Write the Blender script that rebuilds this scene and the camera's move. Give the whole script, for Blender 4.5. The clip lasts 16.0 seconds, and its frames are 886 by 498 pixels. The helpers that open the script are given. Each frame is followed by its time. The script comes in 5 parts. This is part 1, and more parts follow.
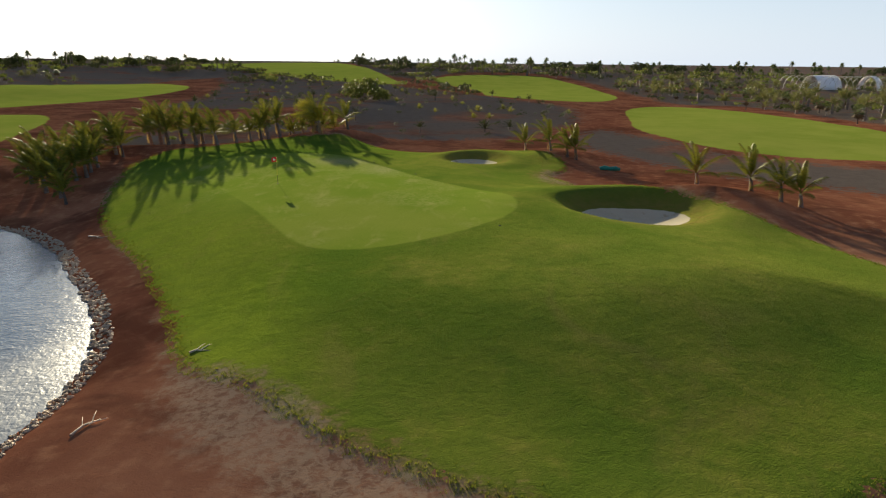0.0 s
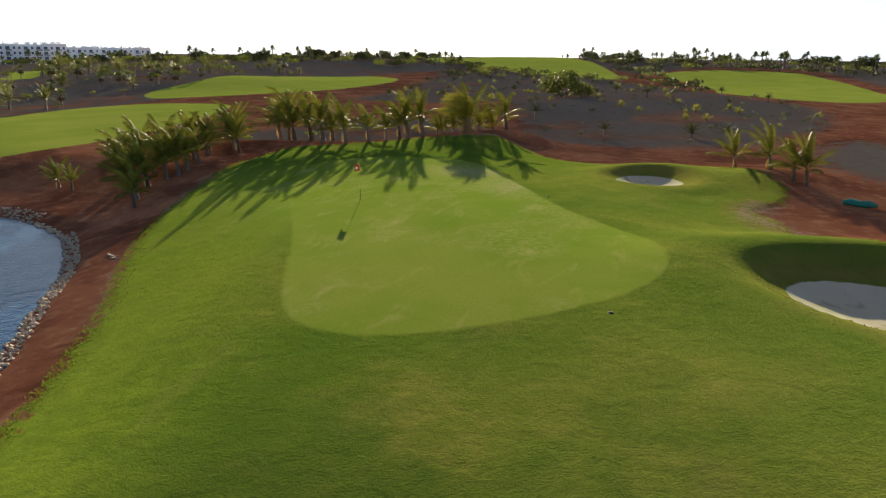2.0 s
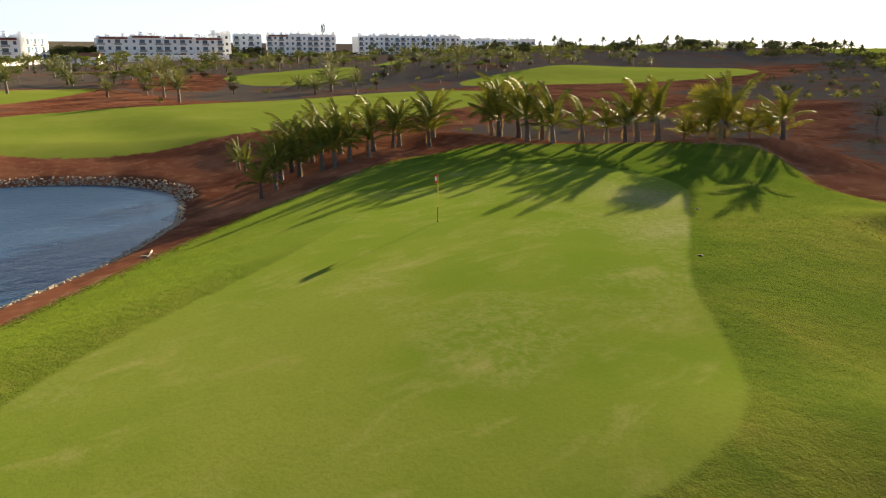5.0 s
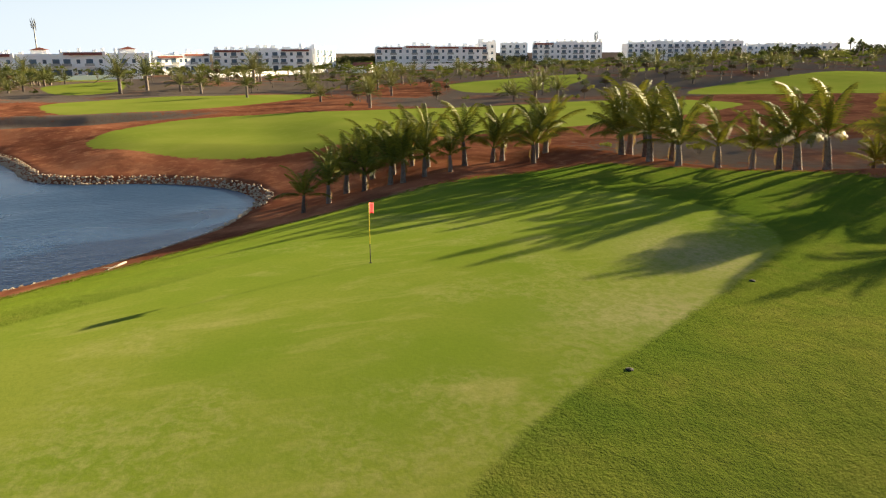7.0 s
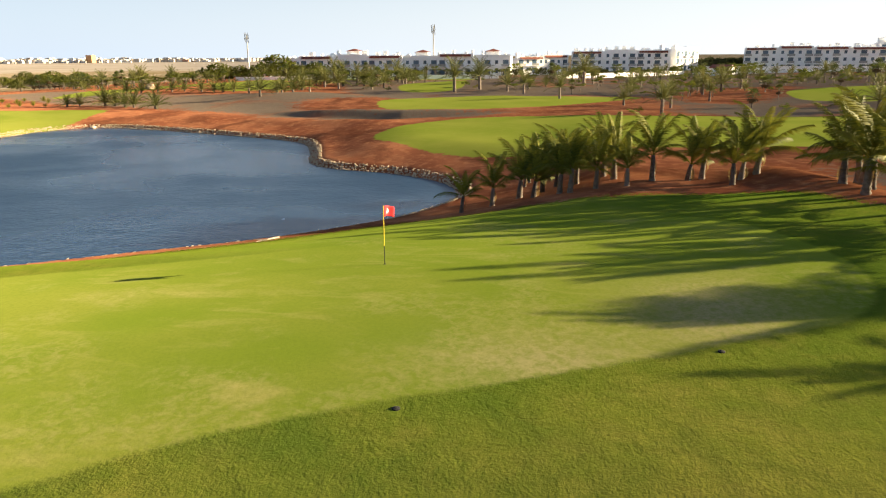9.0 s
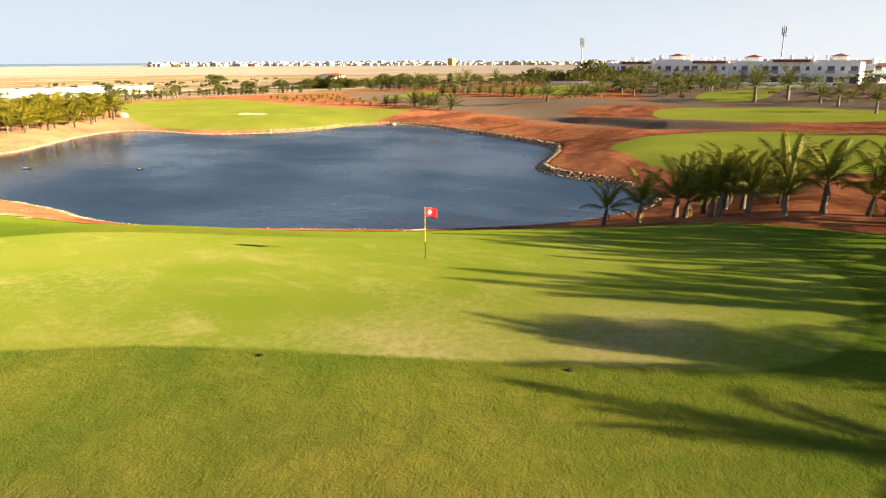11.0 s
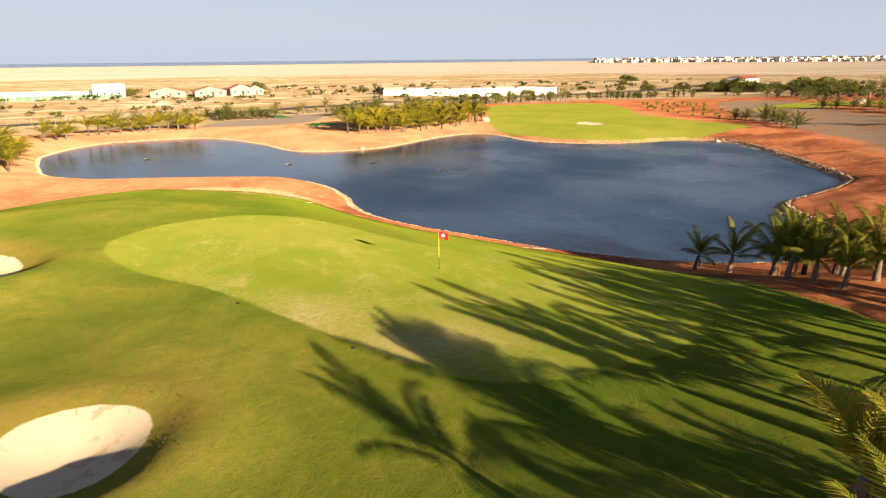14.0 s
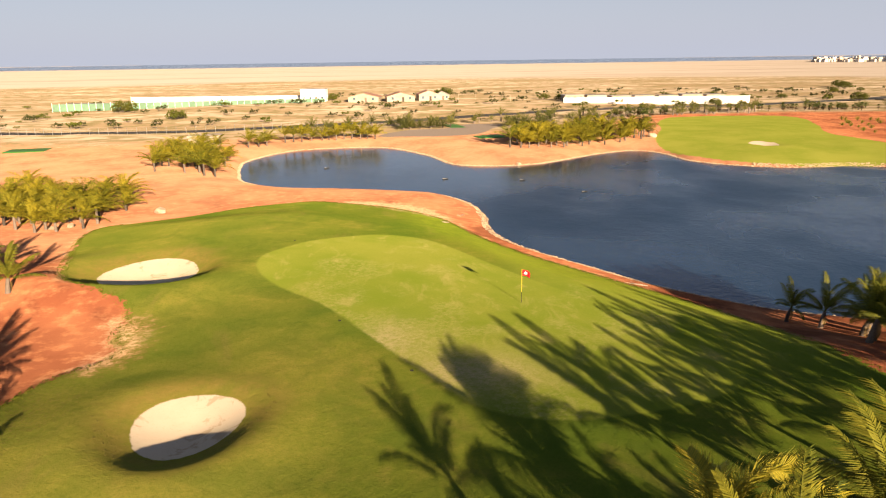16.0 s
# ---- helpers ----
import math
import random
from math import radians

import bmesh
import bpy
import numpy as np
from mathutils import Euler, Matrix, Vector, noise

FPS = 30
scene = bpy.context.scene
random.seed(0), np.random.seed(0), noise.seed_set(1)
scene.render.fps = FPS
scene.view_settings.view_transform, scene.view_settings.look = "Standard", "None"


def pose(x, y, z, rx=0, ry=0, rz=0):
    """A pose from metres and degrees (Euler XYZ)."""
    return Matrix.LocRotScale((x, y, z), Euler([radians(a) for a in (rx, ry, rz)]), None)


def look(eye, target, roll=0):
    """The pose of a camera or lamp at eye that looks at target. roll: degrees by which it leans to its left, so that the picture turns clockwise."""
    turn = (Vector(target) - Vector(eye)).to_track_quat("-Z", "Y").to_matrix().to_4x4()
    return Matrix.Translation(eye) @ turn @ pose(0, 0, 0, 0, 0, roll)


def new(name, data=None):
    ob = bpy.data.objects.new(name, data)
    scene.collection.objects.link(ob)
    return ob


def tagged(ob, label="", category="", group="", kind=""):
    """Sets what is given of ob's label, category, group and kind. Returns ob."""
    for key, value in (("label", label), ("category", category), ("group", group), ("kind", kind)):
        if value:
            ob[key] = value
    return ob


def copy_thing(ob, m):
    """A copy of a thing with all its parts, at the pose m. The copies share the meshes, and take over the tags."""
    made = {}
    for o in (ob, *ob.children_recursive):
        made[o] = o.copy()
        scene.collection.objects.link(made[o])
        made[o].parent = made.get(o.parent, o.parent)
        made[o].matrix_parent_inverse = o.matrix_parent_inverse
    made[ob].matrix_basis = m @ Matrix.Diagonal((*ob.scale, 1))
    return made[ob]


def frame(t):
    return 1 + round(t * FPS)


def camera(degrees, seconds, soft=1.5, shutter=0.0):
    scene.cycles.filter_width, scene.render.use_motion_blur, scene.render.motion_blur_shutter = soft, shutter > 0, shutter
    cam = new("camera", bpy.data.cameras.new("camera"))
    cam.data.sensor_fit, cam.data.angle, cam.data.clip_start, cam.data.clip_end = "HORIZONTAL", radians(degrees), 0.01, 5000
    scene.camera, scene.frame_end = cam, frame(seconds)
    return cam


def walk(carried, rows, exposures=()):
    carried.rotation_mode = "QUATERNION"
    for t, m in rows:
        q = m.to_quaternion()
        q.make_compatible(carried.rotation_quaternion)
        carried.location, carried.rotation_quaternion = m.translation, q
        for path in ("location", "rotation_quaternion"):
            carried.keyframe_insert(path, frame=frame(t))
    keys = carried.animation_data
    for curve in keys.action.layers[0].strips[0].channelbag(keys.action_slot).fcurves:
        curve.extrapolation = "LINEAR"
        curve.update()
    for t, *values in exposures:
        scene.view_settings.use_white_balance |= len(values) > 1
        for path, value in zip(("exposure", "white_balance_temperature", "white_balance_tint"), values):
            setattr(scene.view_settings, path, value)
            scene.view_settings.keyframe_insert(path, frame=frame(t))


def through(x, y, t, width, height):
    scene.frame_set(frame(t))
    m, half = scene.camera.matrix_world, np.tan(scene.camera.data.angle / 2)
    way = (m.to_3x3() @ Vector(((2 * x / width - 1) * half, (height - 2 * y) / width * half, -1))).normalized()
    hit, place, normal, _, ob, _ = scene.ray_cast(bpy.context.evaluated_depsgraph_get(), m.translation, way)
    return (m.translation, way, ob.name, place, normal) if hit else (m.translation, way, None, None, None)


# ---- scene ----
cam = camera(64.40, 16.0, 1.15)
PATH = [
    (0, (0.196, -0.557, 11.906), (0.224, 9.105, 9.328), 0.61),
    (0.5, (1.531, 3.958, 11.552), (0.957, 13.599, 8.957), 0.65),
    (1, (2.848, 8.440, 11.308), (1.466, 17.995, 8.701), 0.62),
    (1.5, (3.997, 12.536, 11.188), (1.779, 21.922, 8.549), 0.58),
    (2, (5.115, 16.121, 10.880), (2.030, 25.256, 8.226), 0.62),
    (2.5, (6.259, 19.180, 10.531), (2.353, 27.990, 7.862), 0.67),
    (3, (7.408, 21.823, 10.288), (2.734, 30.242, 7.594), 0.58),
    (3.5, (8.579, 24.420, 10.183), (3.193, 32.394, 7.462), 0.65),
    (4, (9.656, 27.207, 10.194), (3.591, 34.662, 7.432), 0.59),
    (4.2, (9.991, 28.448, 10.207), (3.660, 35.674, 7.431), 0.64),
    (6.5, (9.734, 44.350, 9.559), (0.993, 48.368, 6.827), -0.20),
    (7, (9.593, 47.928, 9.468), (0.450, 50.948, 6.770), -0.26),
    (7.5, (9.580, 51.271, 9.469), (0.155, 53.247, 6.775), -0.30),
    (8, (9.686, 54.215, 9.500), (0.077, 54.954, 6.829), -0.26),
    (8.5, (9.802, 56.790, 9.562), (0.187, 56.150, 6.891), -0.30),
    (9, (9.873, 59.094, 9.638), (0.420, 57.209, 6.977), -0.36),
    (9.5, (9.871, 61.298, 9.792), (0.721, 58.257, 7.142), -0.44),
    (10, (9.629, 63.556, 9.953), (0.894, 59.467, 7.310), -0.43),
    (10.2, (9.491, 64.550, 10.008), (0.945, 60.074, 7.376), -0.43),
    (12.3, (4.420, 78.072, 11.205), (-1.292, 70.289, 8.598), -0.24),
    (12.5, (3.777, 79.091, 11.430), (-1.655, 71.111, 8.818), -0.34),
    (13, (1.740, 82.048, 11.959), (-2.919, 73.596, 9.342), -0.33),
    (13.5, (-0.140, 84.691, 12.755), (-3.889, 75.799, 10.131), -0.46),
    (14, (-1.744, 86.873, 13.618), (-4.647, 77.673, 10.986), -0.55),
    (14.5, (-3.086, 88.501, 14.339), (-5.173, 79.081, 11.710), -0.67),
    (15, (-4.348, 89.826, 15.101), (-5.728, 80.274, 12.479), -0.80),
    (15.5, (-5.412, 90.965, 15.941), (-6.232, 81.350, 13.318), -0.75),
    (16, (-6.338, 91.934, 16.823), (-6.674, 82.290, 14.201), -0.82),
]
# ---- end of path ----
walk(cam, [(t, look(eye, target, roll)) for t, eye, target, roll in PATH], [(0, 0.93, 5600, 4), (1, 1.15, 5600, 4), (2, 1.2, 5600, 4), (4, 1.26, 5850, 4), (7, 1.37, 6150, 4),
                                                                                  (9, 1.36, 6350, 5), (12.5, 1.16, 6550, 11), (16, 0.76, 6600, 17)])

# ---- world and sun ----
SUN_AZ, SUN_EL = radians(-20.0), radians(13.7)
world = bpy.data.worlds.new("sky")
scene.world = world
world.use_nodes = True
wn = world.node_tree
sky = wn.nodes.new("ShaderNodeTexSky")
sky.sky_type, sky.sun_disc = "NISHITA", False
sky.sun_elevation, sky.sun_rotation = SUN_EL, SUN_AZ
sky.altitude, sky.air_density, sky.dust_density, sky.ozone_density = 0.0, 1.0, 1.4, 3.0
haze = wn.nodes.new("ShaderNodeHueSaturation")
haze.inputs["Saturation"].default_value = 0.85
wn.links.new(sky.outputs[0], haze.inputs["Color"])
veil = wn.nodes.new("ShaderNodeMix")
veil.data_type = "RGBA"
side = wn.nodes.new("ShaderNodeVectorMath")
side.operation = "DOT_PRODUCT"
side.inputs[1].default_value = (math.sin(SUN_AZ), math.cos(SUN_AZ), 0)
bright = wn.nodes.new("ShaderNodeMapRange")
bright.inputs["From Min"].default_value, bright.inputs["From Max"].default_value = -0.35, 0.6
mist = wn.nodes.new("ShaderNodeMix")
mist.data_type = "RGBA"
mist.inputs[6].default_value, mist.inputs[7].default_value = (8.5, 9.4, 11.0, 1), (11.4, 11.2, 11.4, 1)
wn.links.new(side.outputs["Value"], bright.inputs["Value"])
wn.links.new(bright.outputs[0], mist.inputs[0])
wn.links.new(mist.outputs[2], veil.inputs[7])
rise = wn.nodes.new("ShaderNodeSeparateXYZ")
bearing = wn.nodes.new("ShaderNodeTexCoord").outputs["Generated"]
wn.links.new(bearing, rise.inputs[0])
wn.links.new(bearing, side.inputs[0])
fade = wn.nodes.new("ShaderNodeMapRange")
fade.inputs["From Max"].default_value, fade.inputs["To Min"].default_value, fade.inputs["To Max"].default_value = 0.36, 0.75, 0.05
wn.links.new(rise.outputs["Z"], fade.inputs["Value"])
wn.links.new(fade.outputs[0], veil.inputs[0])
wn.links.new(haze.outputs[0], veil.inputs[6])
wn.links.new(veil.outputs[2], wn.nodes["Background"].inputs[0])
wn.nodes["Background"].inputs[1].default_value = 0.046
sun = new("sun", bpy.data.lights.new("sun", "SUN"))
sun.data.energy, sun.data.angle, sun.data.color = 8.5, radians(0.6), (1.0, 0.76, 0.46)
SUN_DIR = Vector((math.sin(SUN_AZ) * math.cos(SUN_EL), math.cos(SUN_AZ) * math.cos(SUN_EL), math.sin(SUN_EL)))
sun.matrix_world = look(SUN_DIR * 300, (0, 0, 0))


# ---- material helpers ----
def material(name):
    m = bpy.data.materials.new(name)
    m.use_nodes = True
    return m, m.node_tree, m.node_tree.nodes["Principled BSDF"]


def nd(nt, kind, ins=None, **props):
    n = nt.nodes.new("ShaderNode" + kind)
    for k, v in props.items():
        setattr(n, k, v)
    for k, v in (ins or {}).items():
        s = n.inputs[k]
        if isinstance(v, bpy.types.NodeSocket):
            nt.links.new(v, s)
        else:
            s.default_value = v
    return n


def place(nt, scale=(1, 1, 1), local=True):
    tc = nd(nt, "TexCoord")
    return nd(nt, "Mapping", {"Vector": tc.outputs["Object" if local else "Generated"], "Scale": scale}).outputs[0]


def fuzz(nt, vec, scale, detail=3.0, rough=0.55, distort=0.0):
    return nd(nt, "TexNoise", {"Vector": vec, "Scale": scale, "Detail": detail, "Roughness": rough, "Distortion": distort}).outputs["Fac"]


def calc(nt, op, a, b=0.0, clamp=False):
    return nd(nt, "Math", {0: a, 1: b}, operation=op, use_clamp=clamp).outputs[0]


def span(nt, v, lo, hi, a=0.0, b=1.0, kind="SMOOTHSTEP"):
    return nd(nt, "MapRange", {"Value": v, "From Min": lo, "From Max": hi, "To Min": a, "To Max": b}, interpolation_type=kind).outputs[0]


def blend(nt, fac, a, b, kind="MIX"):
    n = nd(nt, "Mix", None, data_type="RGBA", blend_type=kind)
    for i, v in ((0, fac), (6, a), (7, b)):
        if isinstance(v, bpy.types.NodeSocket):
            nt.links.new(v, n.inputs[i])
        else:
            n.inputs[i].default_value = v if i == 0 else (*v, 1) if len(v) == 3 else v
    return n.outputs[2]


def bump(nt, bsdf, height, strength, distance):
    b = nd(nt, "Bump", {"Height": height, "Strength": strength, "Distance": distance})
    nt.links.new(b.outputs[0], bsdf.inputs["Normal"])


def plain(name, col, rough=0.7, metal=0.0, scale=3.0, vary=0.25, relief=0.0, dist=0.02):
    """A painted, cast or plastered surface with a little unevenness at two scales."""
    m, nt, b = material(name)
    v = place(nt)
    f = calc(nt, "ADD", calc(nt, "MULTIPLY", fuzz(nt, v, scale), 0.6), calc(nt, "MULTIPLY", fuzz(nt, v, scale * 9), 0.4))
    r = nd(nt, "ObjectInfo").outputs["Random"]
    f = calc(nt, "ADD", f, calc(nt, "MULTIPLY", calc(nt, "SUBTRACT", r, 0.5), 0.35))
    dark = tuple(c * (1 - vary) for c in col)
    light = tuple(min(1, c * (1 + vary)) for c in col)
    nt.links.new(blend(nt, span(nt, f, 0.3, 0.7), dark, light), b.inputs["Base Color"])
    b.inputs["Roughness"].default_value, b.inputs["Metallic"].default_value = rough, metal
    if relief:
        bump(nt, b, fuzz(nt, v, scale * 6), relief, dist)
    return m


def leafy(name, dark, light, rough=0.5, through=0.35, gloss=0.2):
    """Leaves: two tones by island and by thing, some light passing through the blade."""
    m, nt, b = material(name)
    g = nd(nt, "NewGeometry").outputs["Random Per Island"]
    r = nd(nt, "ObjectInfo").outputs["Random"]
    f = calc(nt, "ADD", calc(nt, "MULTIPLY", g, 0.5), calc(nt, "MULTIPLY", r, 0.5))
    c = blend(nt, f, dark, light)
    nt.links.new(c, b.inputs["Base Color"])
    b.inputs["Roughness"].default_value, b.inputs["Specular IOR Level"].default_value = rough, gloss
    tr = nd(nt, "BsdfTranslucent", {"Color": blend(nt, 0.5, c, light)})
    mx = nd(nt, "MixShader", {0: through, 1: b.outputs[0], 2: tr.outputs[0]})
    nt.links.new(mx.outputs[0], nt.nodes["Material Output"].inputs[0])
    return m


# ---- mesh helpers ----
def mesh(name, verts, faces, mat=None, smooth=False):
    me = bpy.data.meshes.new(name)
    me.from_pydata([tuple(v) for v in verts], [], faces)
    if mat:
        me.materials.append(mat)
    if smooth:
        me.polygons.foreach_set("use_smooth", [True] * len(me.polygons))
    me.update()
    return me


def from_bm(name, bm, mat, smooth=False):
    me = bpy.data.meshes.new(name)
    bm.to_mesh(me)
    bm.free()
    if mat:
        me.materials.append(mat)
    if smooth:
        me.polygons.foreach_set("use_smooth", [True] * len(me.polygons))
    return me


def part(name, me, parent, label="", m=None):
    ob = new(name, me)
    ob.parent = parent
    if m is not None:
        ob.matrix_basis = m
    if label:
        ob["label"] = label
    return ob


def thing(name, label, category, at=None, group="", kind="", me=None):
    ob = tagged(new(name, me), label, category, group, kind)
    if at is not None:
        ob.matrix_basis = at if isinstance(at, Matrix) else Matrix.Translation(at)
    return ob


def box_data(x0, x1, y0, y1, z0, z1, vs, fs):
    n = len(vs)
    vs += [(x0, y0, z0), (x1, y0, z0), (x1, y1, z0), (x0, y1, z0), (x0, y0, z1), (x1, y0, z1), (x1, y1, z1), (x0, y1, z1)]
    fs += [tuple(n + i for i in q) for q in ((3, 2, 1, 0), (4, 5, 6, 7), (0, 1, 5, 4), (1, 2, 6, 5), (2, 3, 7, 6), (3, 0, 4, 7))]


def bevel_box(name, sx, sy, sz, mat, r=0.02, base=True):
    bm = bmesh.new()
    bmesh.ops.create_cube(bm, size=1)
    for v in bm.verts:
        v.co = Vector((v.co.x * sx, v.co.y * sy, (v.co.z + (0.5 if base else 0)) * sz))
    bmesh.ops.bevel(bm, geom=bm.edges[:], offset=r, segments=1, affect="EDGES")
    return from_bm(name, bm, mat)


def tube(path, radii, sides, vs, fs, cap=True):
    """A tapered tube along points, added to vs and fs."""
    n0 = len(vs)
    for i, p in enumerate(path):
        p = Vector(p)
        d = (Vector(path[min(i + 1, len(path) - 1)]) - Vector(path[max(i - 1, 0)])).normalized()
        a = d.orthogonal().normalized() if abs(d.z) > 0.9 else d.cross(Vector((0, 0, 1))).normalized()
        b = d.cross(a)
        for k in range(sides):
            w = 2 * math.pi * k / sides
            vs.append(tuple(p + (a * math.cos(w) + b * math.sin(w)) * radii[i]))
    for i in range(len(path) - 1):
        for k in range(sides):
            q = (k + 1) % sides
            fs.append((n0 + i * sides + k, n0 + i * sides + q, n0 + (i + 1) * sides + q, n0 + (i + 1) * sides + k))
    if cap:
        e = n0 + (len(path) - 1) * sides
        fs.append(tuple(range(e, e + sides)))


def flow(pts, closed=True, steps=5):
    """A smooth line through corner points."""
    p = np.array(pts, float)
    n, out = len(p), []
    for i in range(n if closed else n - 1):
        a, b, c, d = (p[j % n] if closed else p[min(max(j, 0), n - 1)] for j in (i - 1, i, i + 1, i + 2))
        for s in range(steps):
            t = s / steps
            out.append(0.5 * (2 * b + (c - a) * t + (2 * a - 5 * b + 4 * c - d) * t * t + (3 * b - a - 3 * c + d) * t ** 3))
    if not closed:
        out.append(p[-1])
    return np.array(out)


def inside(x, y, poly, reach=40.0):
    """Signed distance to a closed line in metres: positive inside. x, y: arrays."""
    x, y = np.asarray(x, float), np.asarray(y, float)
    out = np.full(x.shape, -float(reach))
    lo, hi = poly.min(0) - reach, poly.max(0) + reach
    near = (x > lo[0]) & (x < hi[0]) & (y > lo[1]) & (y < hi[1])
    px, py = x[near], y[near]
    best, odd = np.full(px.shape, 1e18), np.zeros(px.shape, bool)
    for (ax, ay), (bx, by) in zip(poly, np.roll(poly, -1, 0)):
        dx, dy = bx - ax, by - ay
        t = np.clip(((px - ax) * dx + (py - ay) * dy) / (dx * dx + dy * dy + 1e-12), 0, 1)
        best = np.minimum(best, (px - ax - t * dx) ** 2 + (py - ay - t * dy) ** 2)
        if ay != by:
            odd ^= ((ay > py) != (by > py)) & (px < (bx - ax) * (py - ay) / (by - ay) + ax)
    d = np.sqrt(best)
    out[near] = np.clip(np.where(odd, d, -d), -reach, reach)
    return out


def ease(v, lo, hi):
    t = np.clip((v - lo) / (hi - lo), 0, 1)
    return t * t * (3 - 2 * t)


# ---- the plan ----
POND = flow([(18.4, -8.8), (12, -3), (4, -1), (-3.4, 1.2), (-9.2, 4), (-12.6, 10.3), (-13.7, 17.8), (-13.6, 22.5), (-14.5, 27), (-17, 32),
             (-20.5, 37), (-24, 42), (-28, 46), (-31, 48.2), (-35.5, 50), (-39, 50.4), (-43.5, 48.3), (-47, 43.5), (-48.6, 38), (-51.3, 34.5),
             (-58, 31.8), (-64, 29), (-68, 25), (-72.5, 14.8), (-77.2, 2), (-79, -8), (-73, -12.5), (-66, -12), (-58, -14), (-51, -20.8),
             (-49.6, -30), (-46, -35), (-38.5, -31.5), (-31, -25), (-25.6, -20.8), (-18, -19.5), (-12, -22.6), (-8.5, -33), (-2.2, -44),
             (3.4, -47), (13.2, -45.7), (18.9, -41.4), (22.8, -30.7), (22.5, -24), (20.8, -16)])
ROUGH = flow([(-24.6, 50), (-21, 43.5), (-16.6, 37.4), (-14.1, 33), (-11.9, 29.1), (-10.3, 25.5), (-8.8, 22.8), (-6.4, 21), (-4, 18.5), (-1.5, 16.5),
              (2, 14.6), (6, 13.2), (12, 15.5), (16.4, 20), (20.3, 23.4), (23.5, 25.5), (23.6, 29.5), (22, 35), (18.8, 43), (17, 47.2), (13.5, 50),
              (11, 52), (10.3, 55.6), (9.2, 58.8), (10.8, 61.2), (11.4, 64), (11, 67), (9.8, 70.3), (7, 73), (3, 73.2), (0, 72.4), (-3, 72.8), (-5.6, 74.4),
              (-8.4, 77.4), (-10.4, 77.6), (-12.2, 76.6), (-14.4, 76.7), (-16.6, 76.3), (-18.8, 75.0), (-20.8, 72.9), (-23.8, 71.1), (-27.0, 69.0), (-27.8, 64.5), (-26.7, 58)])
CREST = flow([(-33, 70), (-27.5, 71.8), (-21, 73.5), (-18, 76.6), (-15, 78.2), (-12.3, 78.4), (-11, 80.6), (-8.5, 81.5)], False)
GREEN = flow([(-0.2, 35.9), (-2.5, 34.7), (-4.4, 34.5), (-6.1, 35), (-7.4, 36.1), (-8.6, 37.9), (-10, 40.6), (-12.3, 45), (-15.3, 49.8), (-18, 54),
              (-20.4, 58.5), (-21.2, 61.8), (-20.2, 64.6), (-17, 66.6), (-12.5, 67.6), (-9, 66.4), (-6.6, 63), (-3.2, 57.2), (-0.6, 53), (2.3, 49.7),
              (4.4, 46.6), (5, 43.8), (4.6, 41.4), (3.4, 39.2), (1.7, 37.3)])
FAIR_A = flow([(-63.5, 37), (-72, 39.5), (-78, 46), (-80, 56), (-79, 68), (-78, 79), (-80, 90), (-81, 101), (-75, 111), (-63, 111), (-56, 101),
               (-52, 88), (-49, 77), (-47.6, 66.6), (-48.4, 58.5), (-49, 52.5), (-51.8, 46.5), (-57, 41)])
FAIR_B = flow([(-84, 119), (-92, 128), (-97, 148), (-110, 200), (-92, 222), (-76, 210), (-66.5, 188), (-66, 160), (-71, 140), (-78, 124)])
FAIR_C = flow([(-98, 27.5), (-91, 34), (-91.5, 41), (-95, 49), (-102, 57), (-112, 64), (-123, 69), (-125, 62), (-124, 52), (-122, 42), (-116, 31), (-107, 26)])
FAIR_D = flow([(30, 112), (36, 138), (45, 150), (54, 147), (61, 123), (62, 95), (58, 74), (45, 71), (33, 76), (28.5, 90), (28, 102)])
FAIR_E = flow([(-3, 262), (16, 290), (40, 285), (46, 215), (44.5, 182), (35.5, 160), (20, 155.5), (11, 163), (10.8, 205), (3, 235)])
FAIR_F = flow([(-110, 330), (-130, 440), (-92, 470), (-50, 370), (-20, 268), (-14, 232), (-30, 236), (-55, 262), (-85, 300)])
FAIR_G = flow([(-52, -42), (-50.5, -30), (-54, -19.5), (-62, -13.5), (-72, -11.6), (-82, -12.5), (-90, -15), (-88, -30), (-87, -45), (-96, -64), (-107, -95),
               (-92, -104), (-76, -100), (-66, -82), (-60, -62)])
FAIR_H = flow([(-118, -46), (-126, -52), (-150, -60), (-185, -52), (-215, -20), (-230, 20), (-222, 24), (-190, -5), (-160, -32), (-135, -40)])
FAIR_J = flow([(-167, -36), (-172, -24), (-158, -12), (-143, -7), (-132, -12), (-137, -22)])
FAIR_K = flow([(-158, 17), (-163, 30), (-134, 33), (-131, 23)])
FAIR_L = flow([(-131, 96), (-136, 112), (-134, 127), (-115, 118), (-107, 103), (-113, 93)])
FAIR_M = flow([(-151, 143), (-176, 170), (-201, 191), (-211, 212), (-186, 194), (-137, 139)])
FAIRS = (FAIR_A, FAIR_B, FAIR_C, FAIR_D, FAIR_E, FAIR_F, FAIR_G, FAIR_H, FAIR_J, FAIR_K, FAIR_L, FAIR_M)
BARE_N = flow([(-10, 88), (-14, 104), (-22, 120), (-40, 128), (-52, 135), (-55, 170), (-62, 205), (-75, 260), (-30, 250), (-10, 215), (6, 190), (8, 160),
               (16, 148), (24, 138), (21, 112), (15, 98), (10, 88), (0, 84)])
